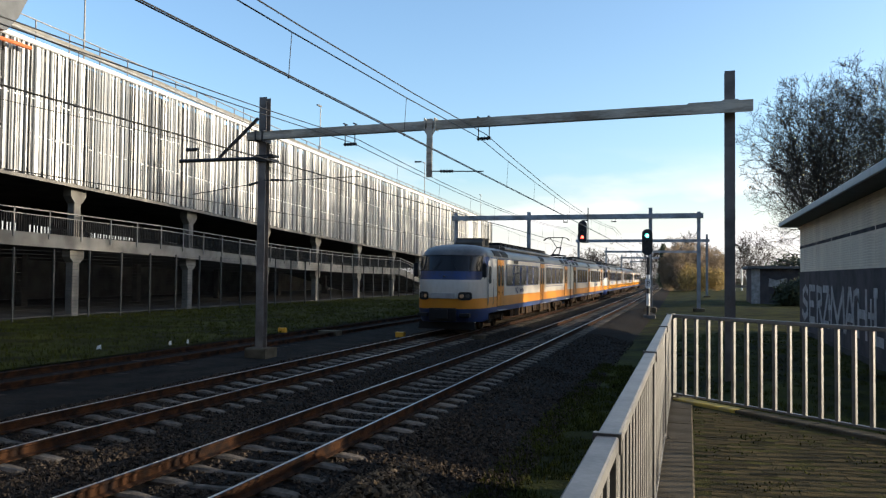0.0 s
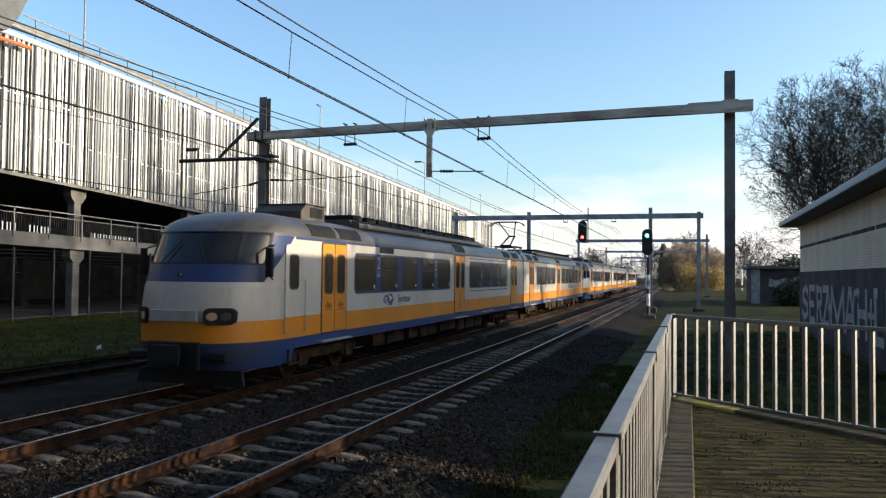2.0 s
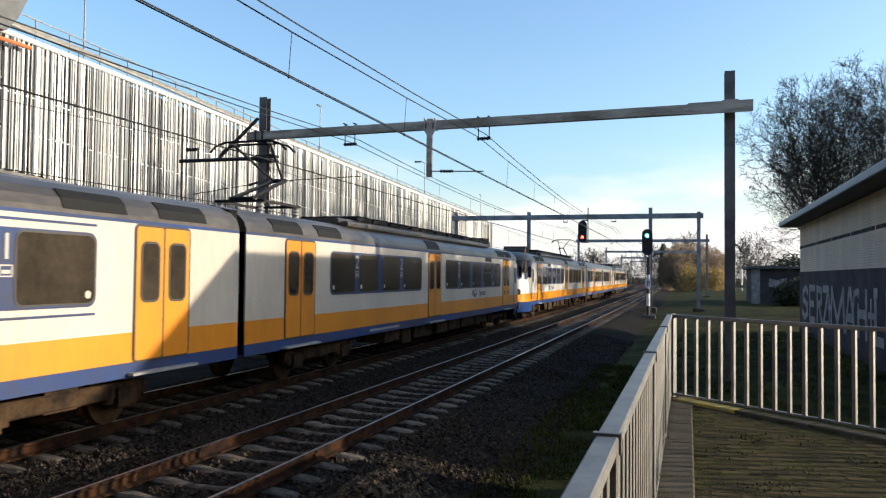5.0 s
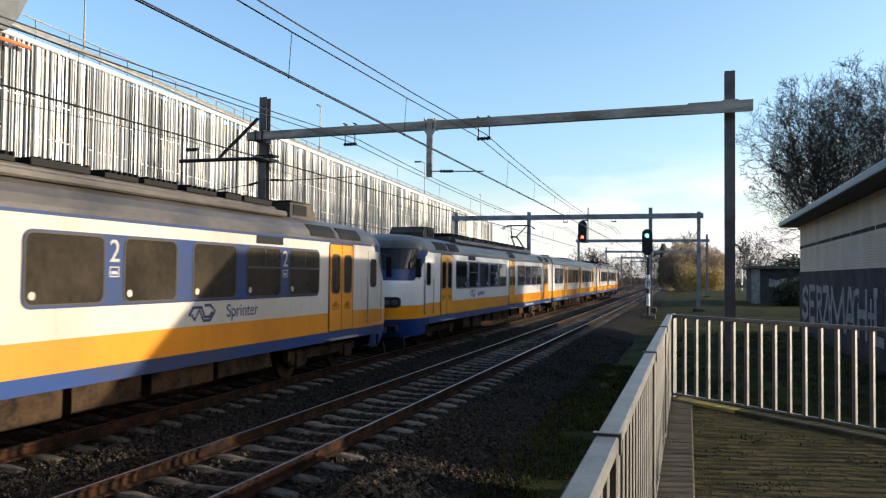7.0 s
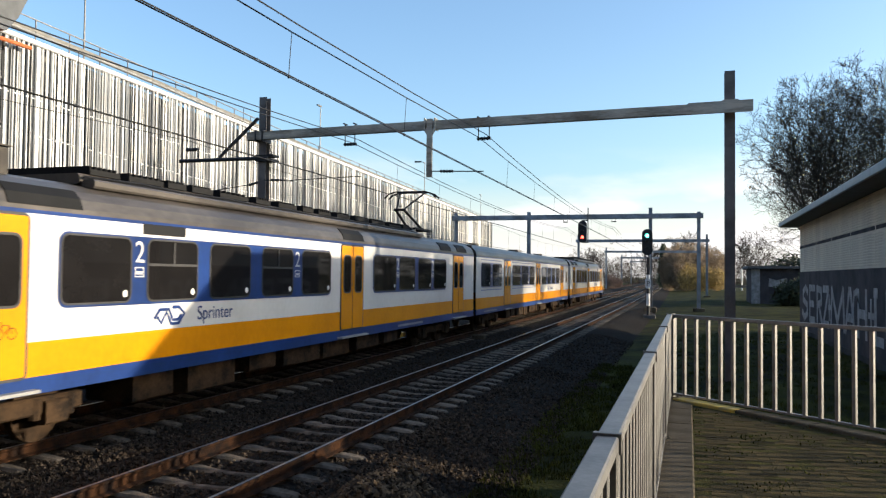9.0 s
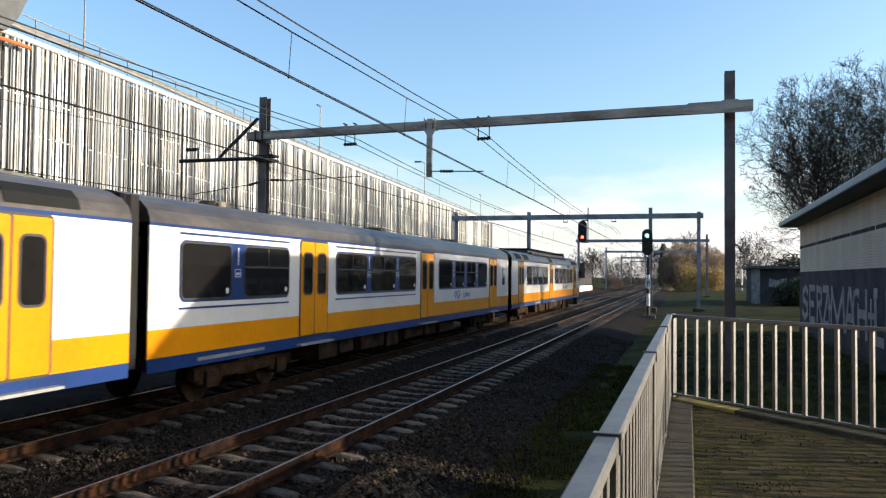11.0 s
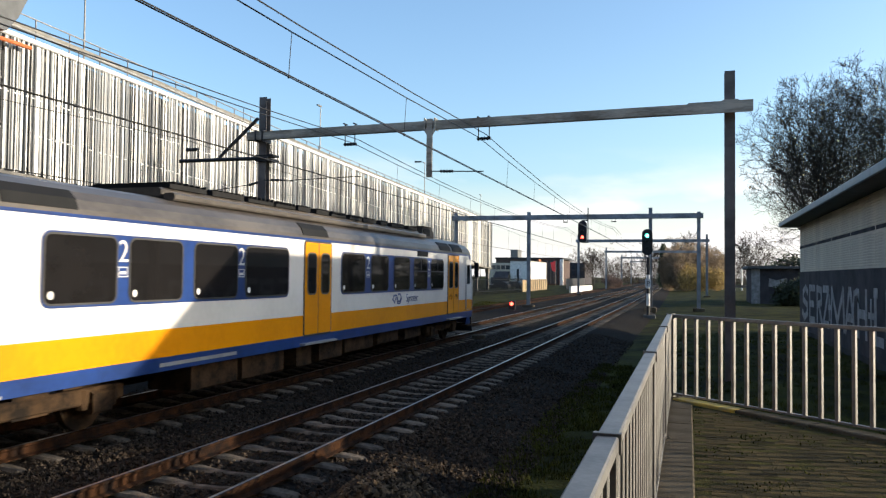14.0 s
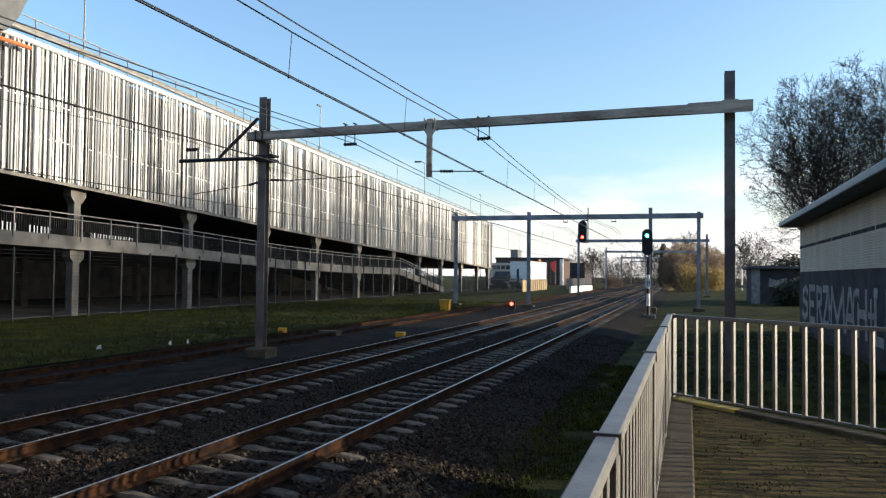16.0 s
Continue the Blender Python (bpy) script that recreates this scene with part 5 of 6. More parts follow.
def side_panel(s, u0, u1, z0, z1, out=0.0, th=0.03):
    """A plate on one side (s is -1 or 1) of a car."""
    a, b = s * (HALF + out), s * (HALF + out - th)
    return Geo().box(min(a, b), max(a, b), u0, u1, z0, z1)


def round_rect(y0, y1, z0, z1, r, n=4):
    pts = []
    for cy, cz, a0 in ((y1 - r, z1 - r, 0), (y0 + r, z1 - r, 90), (y0 + r, z0 + r, 180), (y1 - r, z0 + r, 270)):
        for k in range(n + 1):
            a = radians(a0 + 90 * k / n)
            pts.append((cy + r * math.cos(a), cz + r * math.sin(a)))
    return pts


def plate(s, y0, y1, z0, z1, r, out, th):
    a, b = s * (HALF + out), s * (HALF + out + th)
    return Geo().extrude(round_rect(y0, y1, z0, z1, r), "x", min(a, b), max(a, b))


def frame_ring(s, y0, y1, z0, z1, r, w, out, th):
    """A seal round an opening."""
    o, i = round_rect(y0 - w, y1 + w, z0 - w, z1 + w, r + w), round_rect(y0, y1, z0, z1, r)
    n = len(o)
    g = Geo()
    for e in (s * (HALF + out), s * (HALF + out + th)):
        g.v += [(e, q[0], q[1]) for q in o] + [(e, q[0], q[1]) for q in i]
    for k in range(n):
        j = (k + 1) % n
        g.f += [(2 * n + k, 2 * n + j, 3 * n + j, 3 * n + k), (k, j, 2 * n + j, 2 * n + k), (n + k, 3 * n + k, 3 * n + j, n + j)]
    return g


def doorway(car, s, c, icon=False):
    """A pair of yellow sliding leaves with tall rounded windows."""
    part("door_frame", frame_ring(s, c - 0.65, c + 0.65, 1.005, 3.015, 0.06, 0.035, 0.004, 0.014), T_RUBBER, car)
    for q in (-1, 1):
        y0, y1 = (c - 0.645, c - 0.02) if q < 0 else (c + 0.02, c + 0.645)
        d = part("door", plate(s, y0, y1, 1.01, 3.01, 0.04, 0.006, 0.016), PAINT["yellow"], car, "yellow sliding door leaf")
        m = (y0 + y1) / 2
        part("door_window", plate(s, m - 0.19, m + 0.19, 1.90, 2.76, 0.09, 0.023, 0.006), PAINT["glass"], d)
        part("window_seal", frame_ring(s, m - 0.19, m + 0.19, 1.90, 2.76, 0.09, 0.035, 0.0225, 0.010), T_RUBBER, d)
        if icon:
            ring = Geo()
            for dy in (-0.10, 0.10):
                ring.tube([(s * (HALF + 0.0225), m + dy + 0.07 * math.cos(k * math.pi / 6), 1.56 + 0.07 * math.sin(k * math.pi / 6)) for k in range(13)], 0.006, 4)
            ring.tube([(s * (HALF + 0.0225), m + q, w) for q, w in ((-0.10, 1.56), (-0.05, 1.67), (0.06, 1.66), (0.10, 1.56))], 0.006, 4)
            ring.tube([(s * (HALF + 0.0225), m + q, w) for q, w in ((-0.07, 1.71), (-0.05, 1.67), (0.0, 1.56), (0.06, 1.66))], 0.006, 4)
            part("bicycle_sign", ring, T_UNDER, d, "thin brown bicycle pictogram")
    part("door_gap", side_panel(s, c - 0.0215, c + 0.0215, 1.0, 3.02, 0.014, 0.010), T_RUBBER, car)
    part("step", Geo().box(min(s * 1.36, s * 1.55), max(s * 1.36, s * 1.55), c - 0.8, c + 0.8, 0.80, 0.84), T_GREY, car)


def window_bank(car, s, panes, first_class=False, split=()):
    """A blue band with dark panes set in seals."""
    y0, y1 = panes[0][0] - 0.05, panes[-1][1] + 0.05
    b = part("window_band", plate(s, y0, y1, 1.84, 2.86, 0.15, 0.003, 0.008), PAINT["blue"], car, "blue window band")
    for i, (a, c) in enumerate(panes):
        part("pane", plate(s, a, c, 1.90, 2.81, 0.11, 0.012, 0.006), PAINT["glass"], b)
        part("window_seal", frame_ring(s, a, c, 1.90, 2.81, 0.11, 0.028, 0.0115, 0.009), T_RUBBER, b)
        part("window_sticker", Geo().disc((s * (HALF + 0.0185), c - 0.11, 2.01), "x", 0.055, 0.003, 14), PAINT["white"], b)
        if i in split:
            part("vent_bar", Geo().box(min(s * 1.436, s * 1.45), max(s * 1.436, s * 1.45), a, c, 2.42, 2.46), T_RUBBER, b)
            m = (a + c) / 2
            part("vent_bar", Geo().box(min(s * 1.436, s * 1.45), max(s * 1.436, s * 1.45), m - 0.02, m + 0.02, 2.46, 2.80), T_RUBBER, b)
    if first_class:
        for z in (1.72, 2.95):
            part("pinstripe", side_panel(s, y0, y1, z, z + 0.035, 0.004, 0.02), PAINT["blue"], car)
    gaps = [((panes[i][1] + panes[i + 1][0]) / 2) for i in range(len(panes) - 1)]
    return gaps


def numeral(car, s, y, ch):
    m = Matrix.Translation((s * (HALF + 0.016), y, 2.47)) @ Matrix(((0, 0, s, 0), (s, 0, 0, 0), (0, 1, 0, 0), (0, 0, 0, 1)))
    lettering("class_numeral", ch, 0.46, 0.002, PAINT["white"], car, m)
    pic = Geo()
    for a, b, c, d in ((-0.10, 0.10, 2.385, 2.40), (-0.10, 0.10, 2.25, 2.265), (-0.10, -0.085, 2.265, 2.385), (0.085, 0.10, 2.265, 2.385), (-0.06, 0.06, 2.29, 2.335)):
        e = s * (HALF + 0.006), s * (HALF + 0.016)
        pic.box(min(e), max(e), y + a, y + b, c, d)
    part("pictogram", pic, PAINT["white"], car)


def side_mark(car, s, y):
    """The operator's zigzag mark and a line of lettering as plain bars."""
    d = -s
    g = Geo()
    for line in (((0.0, 1.60), (0.13, 1.74), (0.36, 1.74), (0.46, 1.57), (0.60, 1.57), (0.68, 1.65)), ((0.08, 1.63), (0.17, 1.53), (0.30, 1.70), (0.42, 1.51), (0.62, 1.51), (0.76, 1.66), (0.62, 1.77), (0.44, 1.77))):
        top, low = [], []
        for k, q in enumerate(line):
            p = Vector(q)
            d = (Vector(line[min(k + 1, len(line) - 1)]) - Vector(line[max(k - 1, 0)])).normalized()
            n = Vector((-d.y, d.x)) * 0.026
            top.append((y + s * (p.x + n.x), p.y + n.y))
            low.append((y + s * (p.x - n.x), p.y - n.y))
        n = len(top)
        for e in (HALF + 0.004, HALF + 0.008):
            g.v += [(s * e, *q) for q in top] + [(s * e, *q) for q in low]
        o = len(g.v) - 4 * n
        for k in range(n - 1):
            g.f += [(o + 2 * n + k, o + 2 * n + k + 1, o + 3 * n + k + 1, o + 3 * n + k), (o + k, o + k + 1, o + 2 * n + k + 1, o + 2 * n + k), (o + n + k, o + 3 * n + k, o + 3 * n + k + 1, o + n + k + 1)]
    part("operator_mark", g, PAINT["blue"], car, "dark blue zigzag mark")
    m = Matrix.Translation((s * (HALF + 0.006), y + s * 1.66, 1.54)) @ Matrix(((0, 0, s, 0), (s, 0, 0, 0), (0, 1, 0, 0), (0, 0, 0, 1)))
    lettering("service_word", "Sprinter", 0.33, 0.002, PAINT["blue"], car, m)


def bogie(car, c):
    b = part("bogie_frame", Geo().box(-1.12, -0.98, c - 1.75, c + 1.75, 0.42, 0.66, 0.03).box(0.98, 1.12, c - 1.75, c + 1.75, 0.42, 0.66, 0.03).box(-1.1, 1.1, c - 0.3, c + 0.3, 0.40, 0.70), T_UNDER, car, "dirty brown bogie frame")
    for y in (c - 1.25, c + 1.25):
        for x in (-0.75, 0.75):
            part("wheel", Geo().disc((x, y, 0.43), "x", 0.43, 0.12, 24).disc((x * 1.12, y, 0.43), "x", 0.16, 0.08, 12), T_UNDER, b)
            part("axle_box", Geo().box(x * 1.42 - 0.11, x * 1.42 + 0.11, y - 0.2, y + 0.2, 0.28, 0.60, 0.03), T_UNDER, b)
            for q in (-0.3, 0.3):
                part("spring", Geo().tube([(x * 1.42, y + q, 0.36), (x * 1.42, y + q, 0.64)], 0.08, 8), T_UNDER, b)


def roof_line(car, u0, u1):
    """The curved grey roof between two stations."""
    ring = [(w, z) for w, z in PROFILE] + [(-w, z) for w, z in PROFILE[-2::-1]]
    g = Geo()
    n = len(ring)
    for y in (u0, u1):
        g.v += [(q[0], y, q[1]) for q in ring]
    g.f += [(k, k + 1, n + k + 1, n + k) for k in range(n - 1)] + [tuple(range(n)), tuple(range(2 * n - 1, n - 1, -1))]
    part("roof", g, T_ROOF, car, "grimy grey curved roof", smooth=False)


def roof_grille(car, u0, u1):
    for s in (-1, 1):
        g = Geo()
        for y in (u0, u1):
            g.v += [(s * 1.425, y, 3.16), (s * 1.375, y, 3.31), (s * 1.255, y, 3.43), (s * 1.20, y, 3.40), (s * 1.36, y, 3.15)]
        g.f += [(k, (k + 1) % 5, 5 + (k + 1) % 5, 5 + k) for k in range(5)] + [(0, 1, 2, 3, 4), (9, 8, 7, 6, 5)]
        part("roof_grille", g, T_GRILLE, car, "dark slotted roof grille")


def car_shell(car, u0, u1):
    for s in (-1, 1):
        part("skirt", side_panel(s, u0, u1, LOW, FLOOR), PAINT["blue"], car, "blue lower edge")
        part("yellow_band", side_panel(s, u0, u1, FLOOR + 0.0005, 1.43), PAINT["yellow"], car, "yellow side band")
        part("side_wall", side_panel(s, u0, u1, 1.4305, 3.05), PAINT["white"], car, "white side wall")
        part("roof_stripe", side_panel(s, u0, u1, 3.0505, 3.10), PAINT["blue"], car, "thin blue stripe under the roof")
    part("floor_pan", Geo().box(-1.38, 1.38, u0 + 0.02, u1 - 0.02, 0.80, 1.0), T_BLACK, car)
    roof_line(car, u0, u1)


def underfloor(car, u0, u1, seed):
    rnd = random.Random(seed)
    y = u0
    while y < u1 - 0.6:
        w = rnd.uniform(0.7, 1.9)
        if y + w > u1:
            break
        for s in (-1, 1):
            part("equipment_box", Geo().box(min(s * 0.35, s * 1.22), max(s * 0.35, s * 1.22), y, y + w, rnd.uniform(0.28, 0.42), 0.79, 0.03), T_UNDER, car)
        y += w + rnd.uniform(0.1, 0.6)


def roof_gear(car, u0, u1, seed):
    """Resistor trays, ducts and cables along the roof."""
    rnd = random.Random(seed)
    part("roof_duct", Geo().box(-0.85, 0.85, u0, u1, 3.60, 3.76, 0.04), T_ROOF, car)
    for s in (-1, 1):
        part("roof_ledge", Geo().box(min(s * 0.9, s * 1.12), max(s * 0.9, s * 1.12), u0, u1, 3.53, 3.66, 0.03), T_ROOF, car)
    y = u0 + 0.2
    while y < u1 - 0.9:
        w = rnd.uniform(0.5, 1.1)
        h = rnd.uniform(0.06, 0.10)
        ring = [(y, 3.761)]
        for i in range(6):
            q = y + w * i / 6
            ring += [(q, 3.761 + h), (q, 3.89), (q + 0.03, 3.89), (q + 0.03, 3.761 + h)]
        ring += [(y + w, 3.761 + h), (y + w, 3.761)]
        part("resistor_tray", Geo().extrude(ring, "x", -0.86, 0.86), T_GRILLE, car)
        y += w + rnd.uniform(0.1, 0.4)
    part("cable", Geo().tube([(0.92, u0 + i * (u1 - u0) / 12, 3.70 + 0.03 * (i % 2)) for i in range(13)], 0.02, 5), T_BLACK, car)


def pantograph(car, c):
    """A raised single-arm current collector."""
    p = part("pantograph_base", Geo().box(-0.6, 0.6, c - 0.75, c - 0.68, 3.86, 3.92).box(-0.6, 0.6, c + 0.9, c + 0.97, 3.86, 3.92).box(-0.6, -0.54, c - 0.75, c + 0.97, 3.86, 3.92).box(0.54, 0.6, c - 0.75, c + 0.97, 3.86, 3.92), T_BLACK, car)
    for x in (-0.5, 0.5):
        for y in (c - 0.7, c + 0.9):
            part("insulator", Geo().tube([(x, y, 3.62 + 0.04 * i) for i in range(7)], [0.05 if i % 2 else 0.09 for i in range(7)], 8), T_GREY, p)
    part("lower_arm", Geo().tube([(-0.25, c + 0.85, 3.95), (-0.15, c - 0.75, 4.52)], 0.045, 6).tube([(0.25, c + 0.85, 3.95), (0.15, c - 0.75, 4.52)], 0.045, 6).tube([(-0.3, c + 0.85, 3.95), (0.3, c + 0.85, 3.95)], 0.05, 6), T_BLACK, p)
    part("upper_arm", Geo().tube([(-0.12, c - 0.75, 4.52), (-0.45, c + 0.45, 5.18)], 0.03, 6).tube([(0.12, c - 0.75, 4.52), (0.45, c + 0.45, 5.18)], 0.03, 6).tube([(-0.2, c - 0.75, 4.52), (0.2, c - 0.75, 4.52)], 0.05, 6), T_BLACK, p)
    for y in (c + 0.25, c + 0.65):
        part("collector_strip", Geo().tube([(-0.95, y, 5.02), (-0.8, y, 5.16), (-0.55, y, 5.235), (0.55, y, 5.235), (0.8, y, 5.16), (0.95, y, 5.02)], 0.028, 6), T_BLACK, p)
    part("collector_bar", Geo().tube([(-0.45, c + 0.25, 5.2), (-0.45, c + 0.65, 5.2)], 0.02, 5).tube([(0.45, c + 0.25, 5.2), (0.45, c + 0.65, 5.2)], 0.02, 5), T_BLACK, p)


NOSE = 2.15


def nose_front(z):
    """How far the cab front lies back at a height."""
    tab = [(0.3, 0.36), (0.6, 0.16), (0.99, 0.03), (1.45, 0.0), (1.9, 0.07), (2.15, 0.14), (2.5, 0.29), (3.1, 0.64), (3.2, 0.74), (3.36, 0.98), (3.52, 1.4), (3.645, 2.0)]
    return lerp_table(tab, z)


def nose(car, lamps, seed):
    """The rounded cab end: blue hood, wide windscreen, white and yellow front."""
    zs = [0.45, 0.6, 0.77, 0.99, 1.2, 1.43, 1.6, 1.8, 2.0] + [2.0 + 0.04 * i for i in range(1, 27)] + [3.07, 3.10, 3.17, 3.24, 3.30, 3.36, 3.42, 3.48, 3.53, 3.57, 3.61, 3.63]
    na = 96
    grid = []
    for z in zs:
        f, w = nose_front(z), half_width(max(z, LOW)) - (0.25 * (LOW - z) if z < LOW else 0)
        n = 2.7 if z < 2.1 else 2.6
        row = []
        for k in range(na + 1):
            a = math.pi * (k / na - 0.5)
            sx = math.copysign(abs(math.sin(a)) ** (2 / n), math.sin(a))
            row.append((w * sx, NOSE - (NOSE - f) * abs(math.cos(a)) ** (2 / n) , z))
        grid.append(row)
    kinds = {"skirt_front": (PAINT["blue"], "blue rounded front skirt"), "front_yellow": (PAINT["yellow"], "yellow front band"), "front_white": (PAINT["white"], "white cab front"),
             "cab_hood": (PAINT["blue"], "blue cab hood"), "windscreen": (T_GLASS, "dark wraparound windscreen"), "cab_roof": (T_ROOF, "grey cab roof"), "screen_pillar": (T_BLACK, "black windscreen surround")}
    whole = bmesh.new()
    vs = [[whole.verts.new(q) for q in row] for row in grid]
    for j in range(len(zs) - 1):
        for k in range(na):
            whole.faces.new((vs[j][k], vs[j][k + 1], vs[j + 1][k + 1], vs[j + 1][k]))
    cuts = [((0, 0, 1.185), (0, -0.91, 1.0)), ((0, 1.12, 2.52), (0, 1.0, -0.35)), ((0, 1.19, 2.52), (0, 1.0, -0.35))]
    cuts += [((0, 0, z), (0, 0, 1)) for z in (1.40, 2.15, 2.49, 2.52, 3.10, 3.12, 3.15, FLOOR)]
    cuts += [((x, 0, 0), (1, 0, 0)) for x in (-1.0, -0.94, 0.94, 1.0)]
    for co, no in cuts:
        bmesh.ops.bisect_plane(whole, geom=whole.verts[:] + whole.edges[:] + whole.faces[:], plane_co=co, plane_no=no, dist=1e-5)

    def kind_of(c):
        x, u, z = c
        if z < FLOOR:
            return "skirt_front"
        if z < 1.40:
            return "front_yellow"
        if 2.52 < z < 3.12 and u < 1.12 + 0.35 * (z - 2.52):
            return "screen_pillar" if 0.94 < abs(x) < 1.0 else "windscreen"
        if 2.49 < z < 3.15 and u < 1.19 + 0.35 * (z - 2.52):
            return "screen_pillar"
        if z > 3.10 and (z > 3.12 or u > 1.3):
            return "cab_roof"
        return "cab_hood" if z > 2.15 and z > 1.185 + 0.91 * u else "front_white"

    groups = {key: [] for key in kinds}
    for f in whole.faces:
        groups[kind_of(f.calc_center_median())].append([v.co.copy() for v in f.verts])
    for key, (m, lab) in kinds.items():
        bm = bmesh.new()
        for f in groups[key]:
            bm.faces.new([bm.verts.new(q) for q in f])
        bmesh.ops.remove_doubles(bm, verts=bm.verts, dist=0.0003)
        if key == "windscreen":
            cen = Vector((0, 1.6, 2.4))
            for v in bm.verts:
                v.co -= (v.co - cen).normalized() * 0.012
        me = bpy.data.meshes.new(key)
        bm.to_mesh(me)
        bm.free()
        me.materials.append(m)
        me.shade_smooth()
        ob = new(key, me)
        ob.parent = car
        tagged(ob, lab)
    whole.free()
    part("brow", Geo().tube([(w * 1.2, nose_front(3.13) + 0.4 * w * w, 3.13) for w in (-0.5, -0.25, 0, 0.25, 0.5)], 0.02, 5), T_BLACK, car)
    for s in (-1, 1):
        x = s * 0.86
        g = Geo().extrude(round_rect(x - 0.23, x + 0.23, 1.34, 1.66, 0.10), "y", 0.02, 0.5)
        l1 = Geo().disc((x - s * 0.10, 0.012, 1.50), "y", 0.075, 0.03)
        l2 = Geo().disc((x + s * 0.10, 0.012, 1.50), "y", 0.075, 0.03)
        for k in (g, l1, l2):
            k.v = [(a, b + 0.8 * max(0.0, abs(a) - 0.63), c) for a, b, c in k.v]
        hl = part("headlight", g, T_BLACK, car, "black oval headlight housing")
        part("lens", l1, G_LAMP if lamps else T_RUBBER, hl)
        part("lens", l2, T_RUBBER, hl)
        part("buffer_plate", Geo().box(x - 0.2, x + 0.2, 0.10, 0.4, 0.66, 0.82, 0.03), T_BLACK, car)
        mi = part("mirror", Geo().box(s * 1.46 - 0.09, s * 1.46 + 0.09, 0.96, 1.03, 2.25, 2.82, 0.03), T_BLACK, car, "black rear-view mirror")
        part("mirror_arm", Geo().tube([(s * 1.46, 1.0, 2.80), (s * 1.40, 1.25, 2.88), (s * 1.36, 1.35, 2.90)], 0.018, 6).tube([(s * 1.46, 1.0, 2.27), (s * 1.40, 1.25, 2.20)], 0.016, 6), T_BLACK, mi)
        part("wiper", Geo().tube([(x * 0.6, 0.27, 2.5), (x * 0.25, 0.52, 2.95)], 0.012, 4), T_BLACK, car)
        c = part("cab_door", plate(s, 1.72, 2.42, 1.40, 2.92, 0.10, 0.004, 0.008), PAINT["white"], car, "white narrow cab door")
        part("door_foot", plate(s, 1.72, 2.42, 1.06, 1.43, 0.05, 0.0045, 0.008), PAINT["yellow"], c, "yellow foot of the cab door")
        part("door_outline", frame_ring(s, 1.72, 2.42, 1.06, 2.92, 0.10, 0.012, 0.003, 0.008), T_GREY, c)
        part("door_window", plate(s, 1.90, 2.26, 2.02, 2.70, 0.08, 0.0125, 0.006), PAINT["glass"], c)
        part("window_seal", frame_ring(s, 1.90, 2.26, 2.02, 2.70, 0.08, 0.03, 0.0122, 0.008), T_RUBBER, c)
        for y in (1.62, 2.52):
            part("grab_rail", Geo().tube([(s * 1.44, y, 1.1), (s * 1.475, y, 1.15), (s * 1.475, y, 2.15), (s * 1.44, y, 2.2)], 0.014, 6), T_GREY, car)
        part("cab_step", Geo().box(min(s * 1.2, s * 1.48), max(s * 1.2, s * 1.48), 1.8, 2.35, 0.44, 0.48).box(min(s * 1.44, s * 1.48), max(s * 1.44, s * 1.48), 1.8, 1.84, 0.44, 0.76), T_UNDER, car)
    part("centre_lamp", Geo().disc((0, 0.16, 2.28), "y", 0.04, 0.06), T_RUBBER, car)
    part("coupler", Geo().box(-0.20, 0.20, -0.16, 0.5, 0.62, 0.94, 0.05).box(-0.27, 0.27, -0.22, -0.161, 0.60, 0.98, 0.02), T_BLACK, car, "dark automatic coupler")
    part("coupler_recess", Geo().box(-0.55, 0.55, -0.012, 0.08, 0.50, 1.02, 0.02), T_BLACK, car)
    part("front_grille", Geo().box(-0.5, 0.5, -0.03, 0.05, 1.40, 1.62, 0.01), T_GREY, car)
    part("snow_plough", Geo().extrude([(-1.2, 0.15), (1.2, 0.15), (1.15, 0.45), (-1.15, 0.45)], "y", 0.55, 0.62), T_BLACK, car)


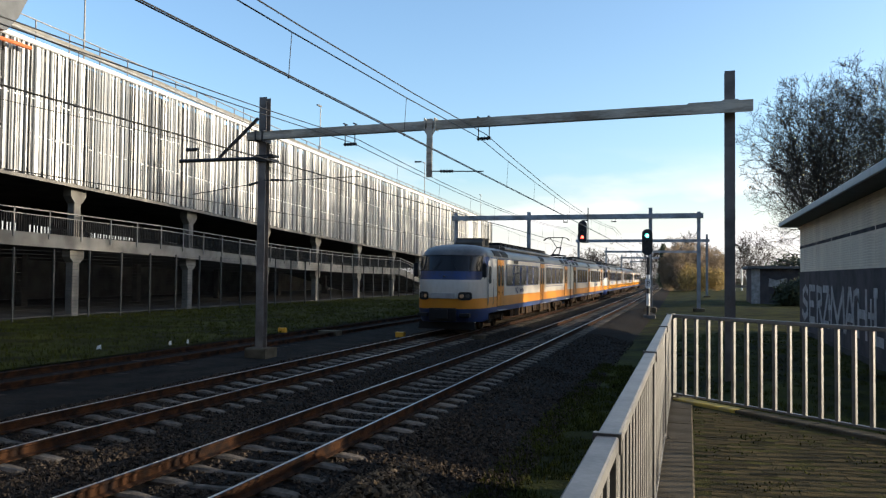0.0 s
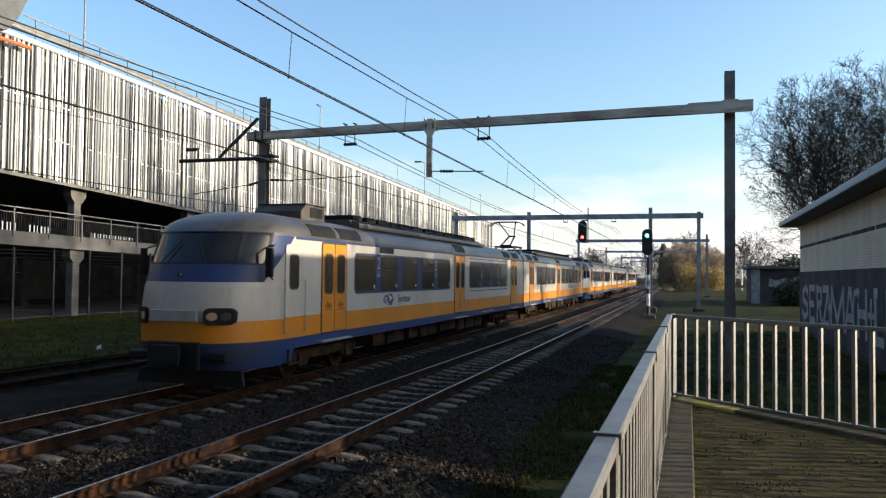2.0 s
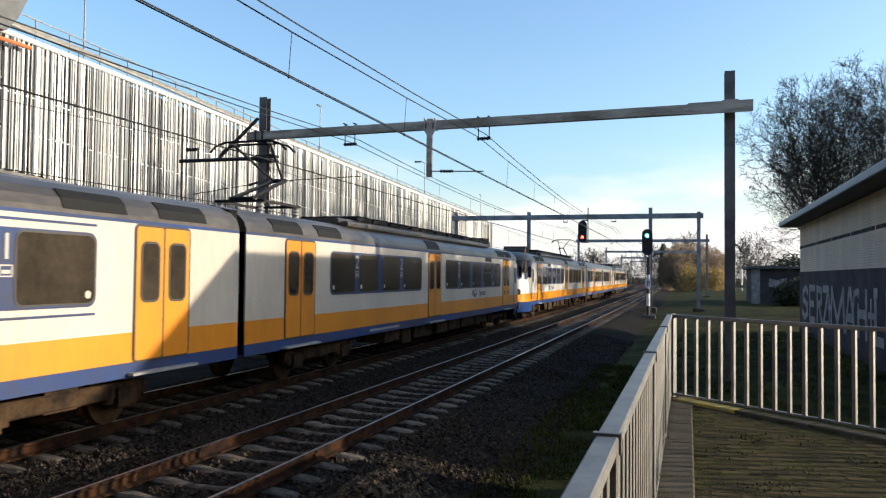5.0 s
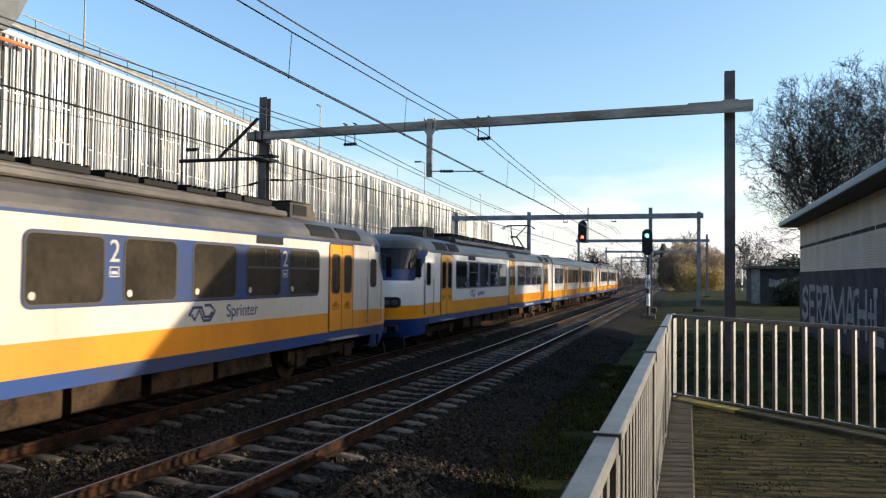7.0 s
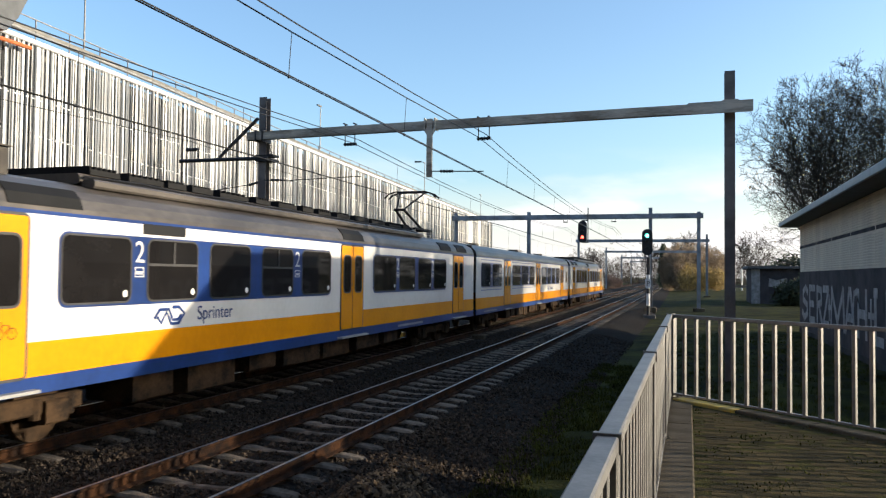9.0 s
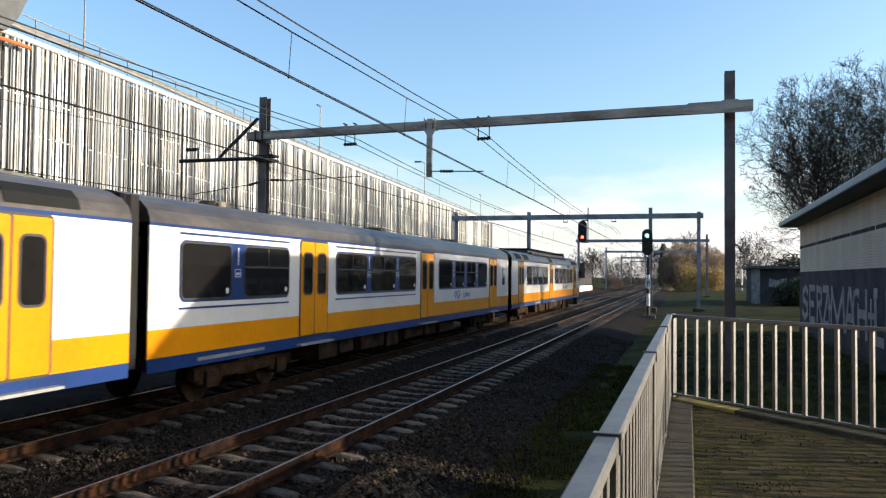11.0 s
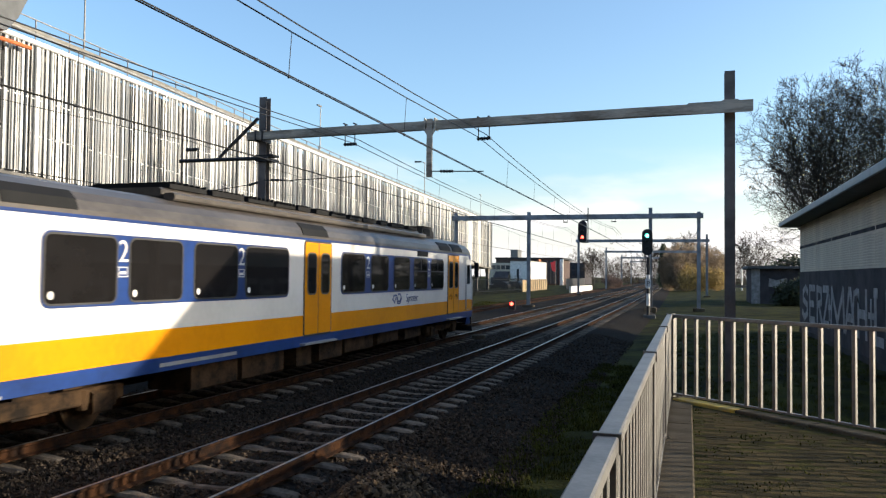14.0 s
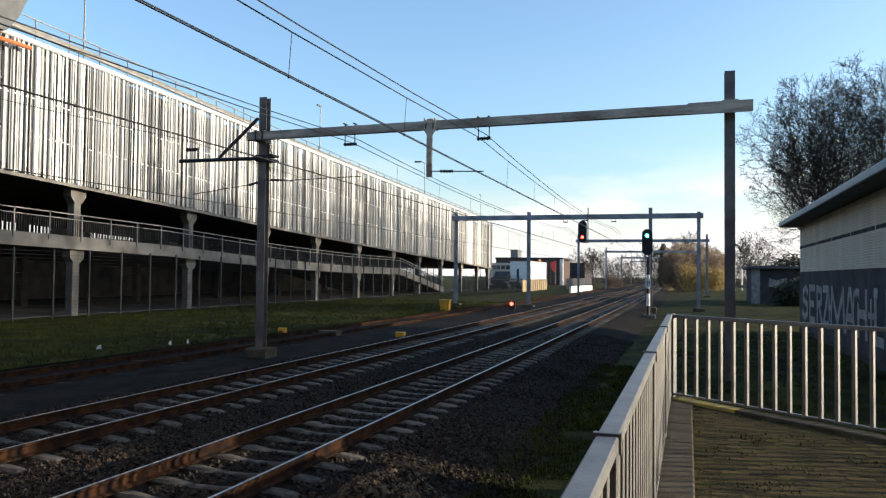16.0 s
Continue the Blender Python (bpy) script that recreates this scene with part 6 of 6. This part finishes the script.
def end_car(name, label, lamps, first, panto, seed, bellows=26.62):
    """A driving car, its cab at local y = 0 and its gangway end at 26.1."""
    car = thing(name, label, "train car", group="train cars")
    nose(car, lamps, seed)
    car_shell(car, NOSE, 26.28)
    A = [(5.28, 6.62), (7.02, 8.27), (8.67, 9.95), (10.42, 11.63), (12.07, 13.45)]
    B = [(16.12, 17.75), (18.05, 19.35), (19.70, 20.95), (21.25, 22.58)]
    for s in (-1, 1):
        for c in (4.06, 14.72, 24.1):
            doorway(car, s, c, c < 5)
        ga = window_bank(car, s, A, split=(0, 1) if s < 0 else (1, 3))
        gb = window_bank(car, s, B, first_class=first)
        numeral(car, s, ga[0] if s > 0 else ga[0], "2")
        numeral(car, s, ga[3], "2")
        numeral(car, s, gb[0], "1" if first else "2")
        numeral(car, s, gb[2], "1" if first else "2")
        side_mark(car, s, 7.2 if s > 0 else 10.05)
        part("destination_box", side_panel(s, 6.9, 7.95, 2.90, 3.06, 0.006, 0.02), T_BLACK, car)
        part("number_bar", Geo().box(min(s * 1.424, s * 1.427), max(s * 1.424, s * 1.427), 18.0, 20.2, 0.84, 0.90), T_GREY, car)
    for u in (2.9, 4.4, 14.2, 22.0, 24.0):
        roof_grille(car, u, u + 1.25)
    part("roof_unit", Geo().extrude([(3.9, 3.58), (5.15, 3.58), (5.15, 3.96), (4.15, 3.98), (3.9, 3.80)], "x", -0.62, 0.62), T_GRIMEROOF, car, "grimy boxy roof unit above the cab")
    part("roof_unit_lid", Geo().box(-0.66, 0.66, 4.12, 5.18, 3.981, 4.0), T_GRIMEROOF, car)
    for s in (-1, 1):
        part("roof_unit_grille", Geo().box(min(s * 0.621, s * 0.635), max(s * 0.621, s * 0.635), 4.35, 5.0, 3.68, 3.92), T_GRILLE, car)
    roof_gear(car, 6.2, 21.0 if panto else 19.5, seed)
    if panto:
        pantograph(car, 22.6 if seed != 2 else 23.3)
    bogie(car, 4.3)
    bogie(car, 22.4)
    underfloor(car, 7.0, 19.8, seed)
    part("gangway", Geo().box(-1.25, 1.25, 26.28, bellows, 0.85, 3.5, 0.05), T_BLACK, car, "black rubber gangway bellows")
    return car


def middle_car(name, label, seed):
    car = thing(name, label, "train car", group="train cars")
    car_shell(car, 0.70, 26.12)
    for s in (-1, 1):
        for c in (6.30, 14.25, 23.12):
            doorway(car, s, c)
        ga = window_bank(car, s, [(1.5, 2.95), (3.42, 5.1)], first_class=True, split=(1,))
        gb = window_bank(car, s, [(7.47, 9.25), (9.6, 11.35), (11.7, 13.1)], first_class=True, split=(0, 1))
        gc = window_bank(car, s, [(15.5, 16.95), (17.43, 18.55), (18.95, 20.15), (20.6, 21.97)], split=(1, 2))
        for g in (ga[0], gb[0], gb[1]):
            numeral(car, s, g, "1")
        numeral(car, s, gc[0], "2")
        numeral(car, s, gc[2], "2")
        side_mark(car, s, 17.3 if s > 0 else 19.4)
        part("toilet_window", plate(s, 24.9, 25.36, 1.93, 2.63, 0.08, 0.003, 0.008), PAINT["glass"], car)
        part("window_seal", frame_ring(s, 24.9, 25.36, 1.93, 2.63, 0.08, 0.03, 0.003, 0.010), T_RUBBER, car)
        part("number_bar", Geo().box(min(s * 1.424, s * 1.427), max(s * 1.424, s * 1.427), 2.0, 4.2, 0.84, 0.90), T_GREY, car)
    for u in (4.0, 12.5, 20.0):
        part("roof_vent", Geo().disc((0.35, u, 3.66), "z", 0.28, 0.12, 14).box(0.1, 0.6, u - 0.2, u + 0.2, 3.6, 3.68), T_ROOF, car)
    bogie(car, 4.1)
    bogie(car, 22.4)
    underfloor(car, 7.0, 19.5, seed)
    part("gangway", Geo().box(-1.25, 1.25, 0.42, 0.70, 0.85, 3.5, 0.05), T_BLACK, car, "black rubber gangway bellows")
    part("gangway", Geo().box(-1.25, 1.25, 26.12, 26.28, 0.85, 3.5, 0.05), T_BLACK, car, "black rubber gangway bellows")
    return car


LABEL = "white driving car with yellow doors and blue window bands"
PAINT.update(DUSTY)
CARS = [(end_car("train_car", "unwashed white driving car with yellow doors and dim headlights", True, True, False, 1, 26.38), 29.00, False),
        (end_car("train_car", "unwashed white driving car with yellow doors and dusty windows", False, False, True, 2, 26.38), 81.80, True)]
PAINT.update(CLEAN)
CARS += [(end_car("train_car", LABEL, False, False, True, 3, 26.40), 82.28, False),
         (middle_car("train_car", "white middle car with first class windows", 4), 108.28, False),
         (end_car("train_car", "white driving car at the tail, yellow doors and blue bands", False, False, False, 5, 26.9), 161.50, True)]


def travelled(t):
    """Metres that the train has gone by t seconds, speeding up slowly."""
    ds = (-0.98, 7.61, 16.25, 24.96, 33.73, 42.58, 51.5, 60.54, 69.74, 79.15, 88.82, 98.8, 109.14, 119.81, 130.81, 142.11, 153.72, 165.48)
    i = min(int(t), 15)
    a, p0, p1 = t - i, ds[i], ds[i + 1]
    m0 = (p1 - ds[i - 1]) / 2 if i else p1 - p0
    m1 = (ds[i + 2] - p0) / 2
    return p0 * (2 * a ** 3 - 3 * a * a + 1) + m0 * (a ** 3 - 2 * a * a + a) + p1 * (3 * a * a - 2 * a ** 3) + m1 * (a ** 3 - a * a)


def motions():
    for car, start, turned in CARS:
        rows = []
        for i in range(33):
            t = i * 0.5
            y = start - travelled(t)
            a, b = (y, y - 26.1) if turned else (y, y + 26.1)
            x0, x1 = TRACK_B + bend(a), TRACK_B + bend(b)
            turn = math.degrees(math.atan2(-(x1 - x0), b - a)) if not turned else 180 - math.degrees(math.atan2(x0 - x1, a - b))
            rows.append((t, pose(x0, y, 0, 0, 0, turn)))
        walk(car, rows)


motions()
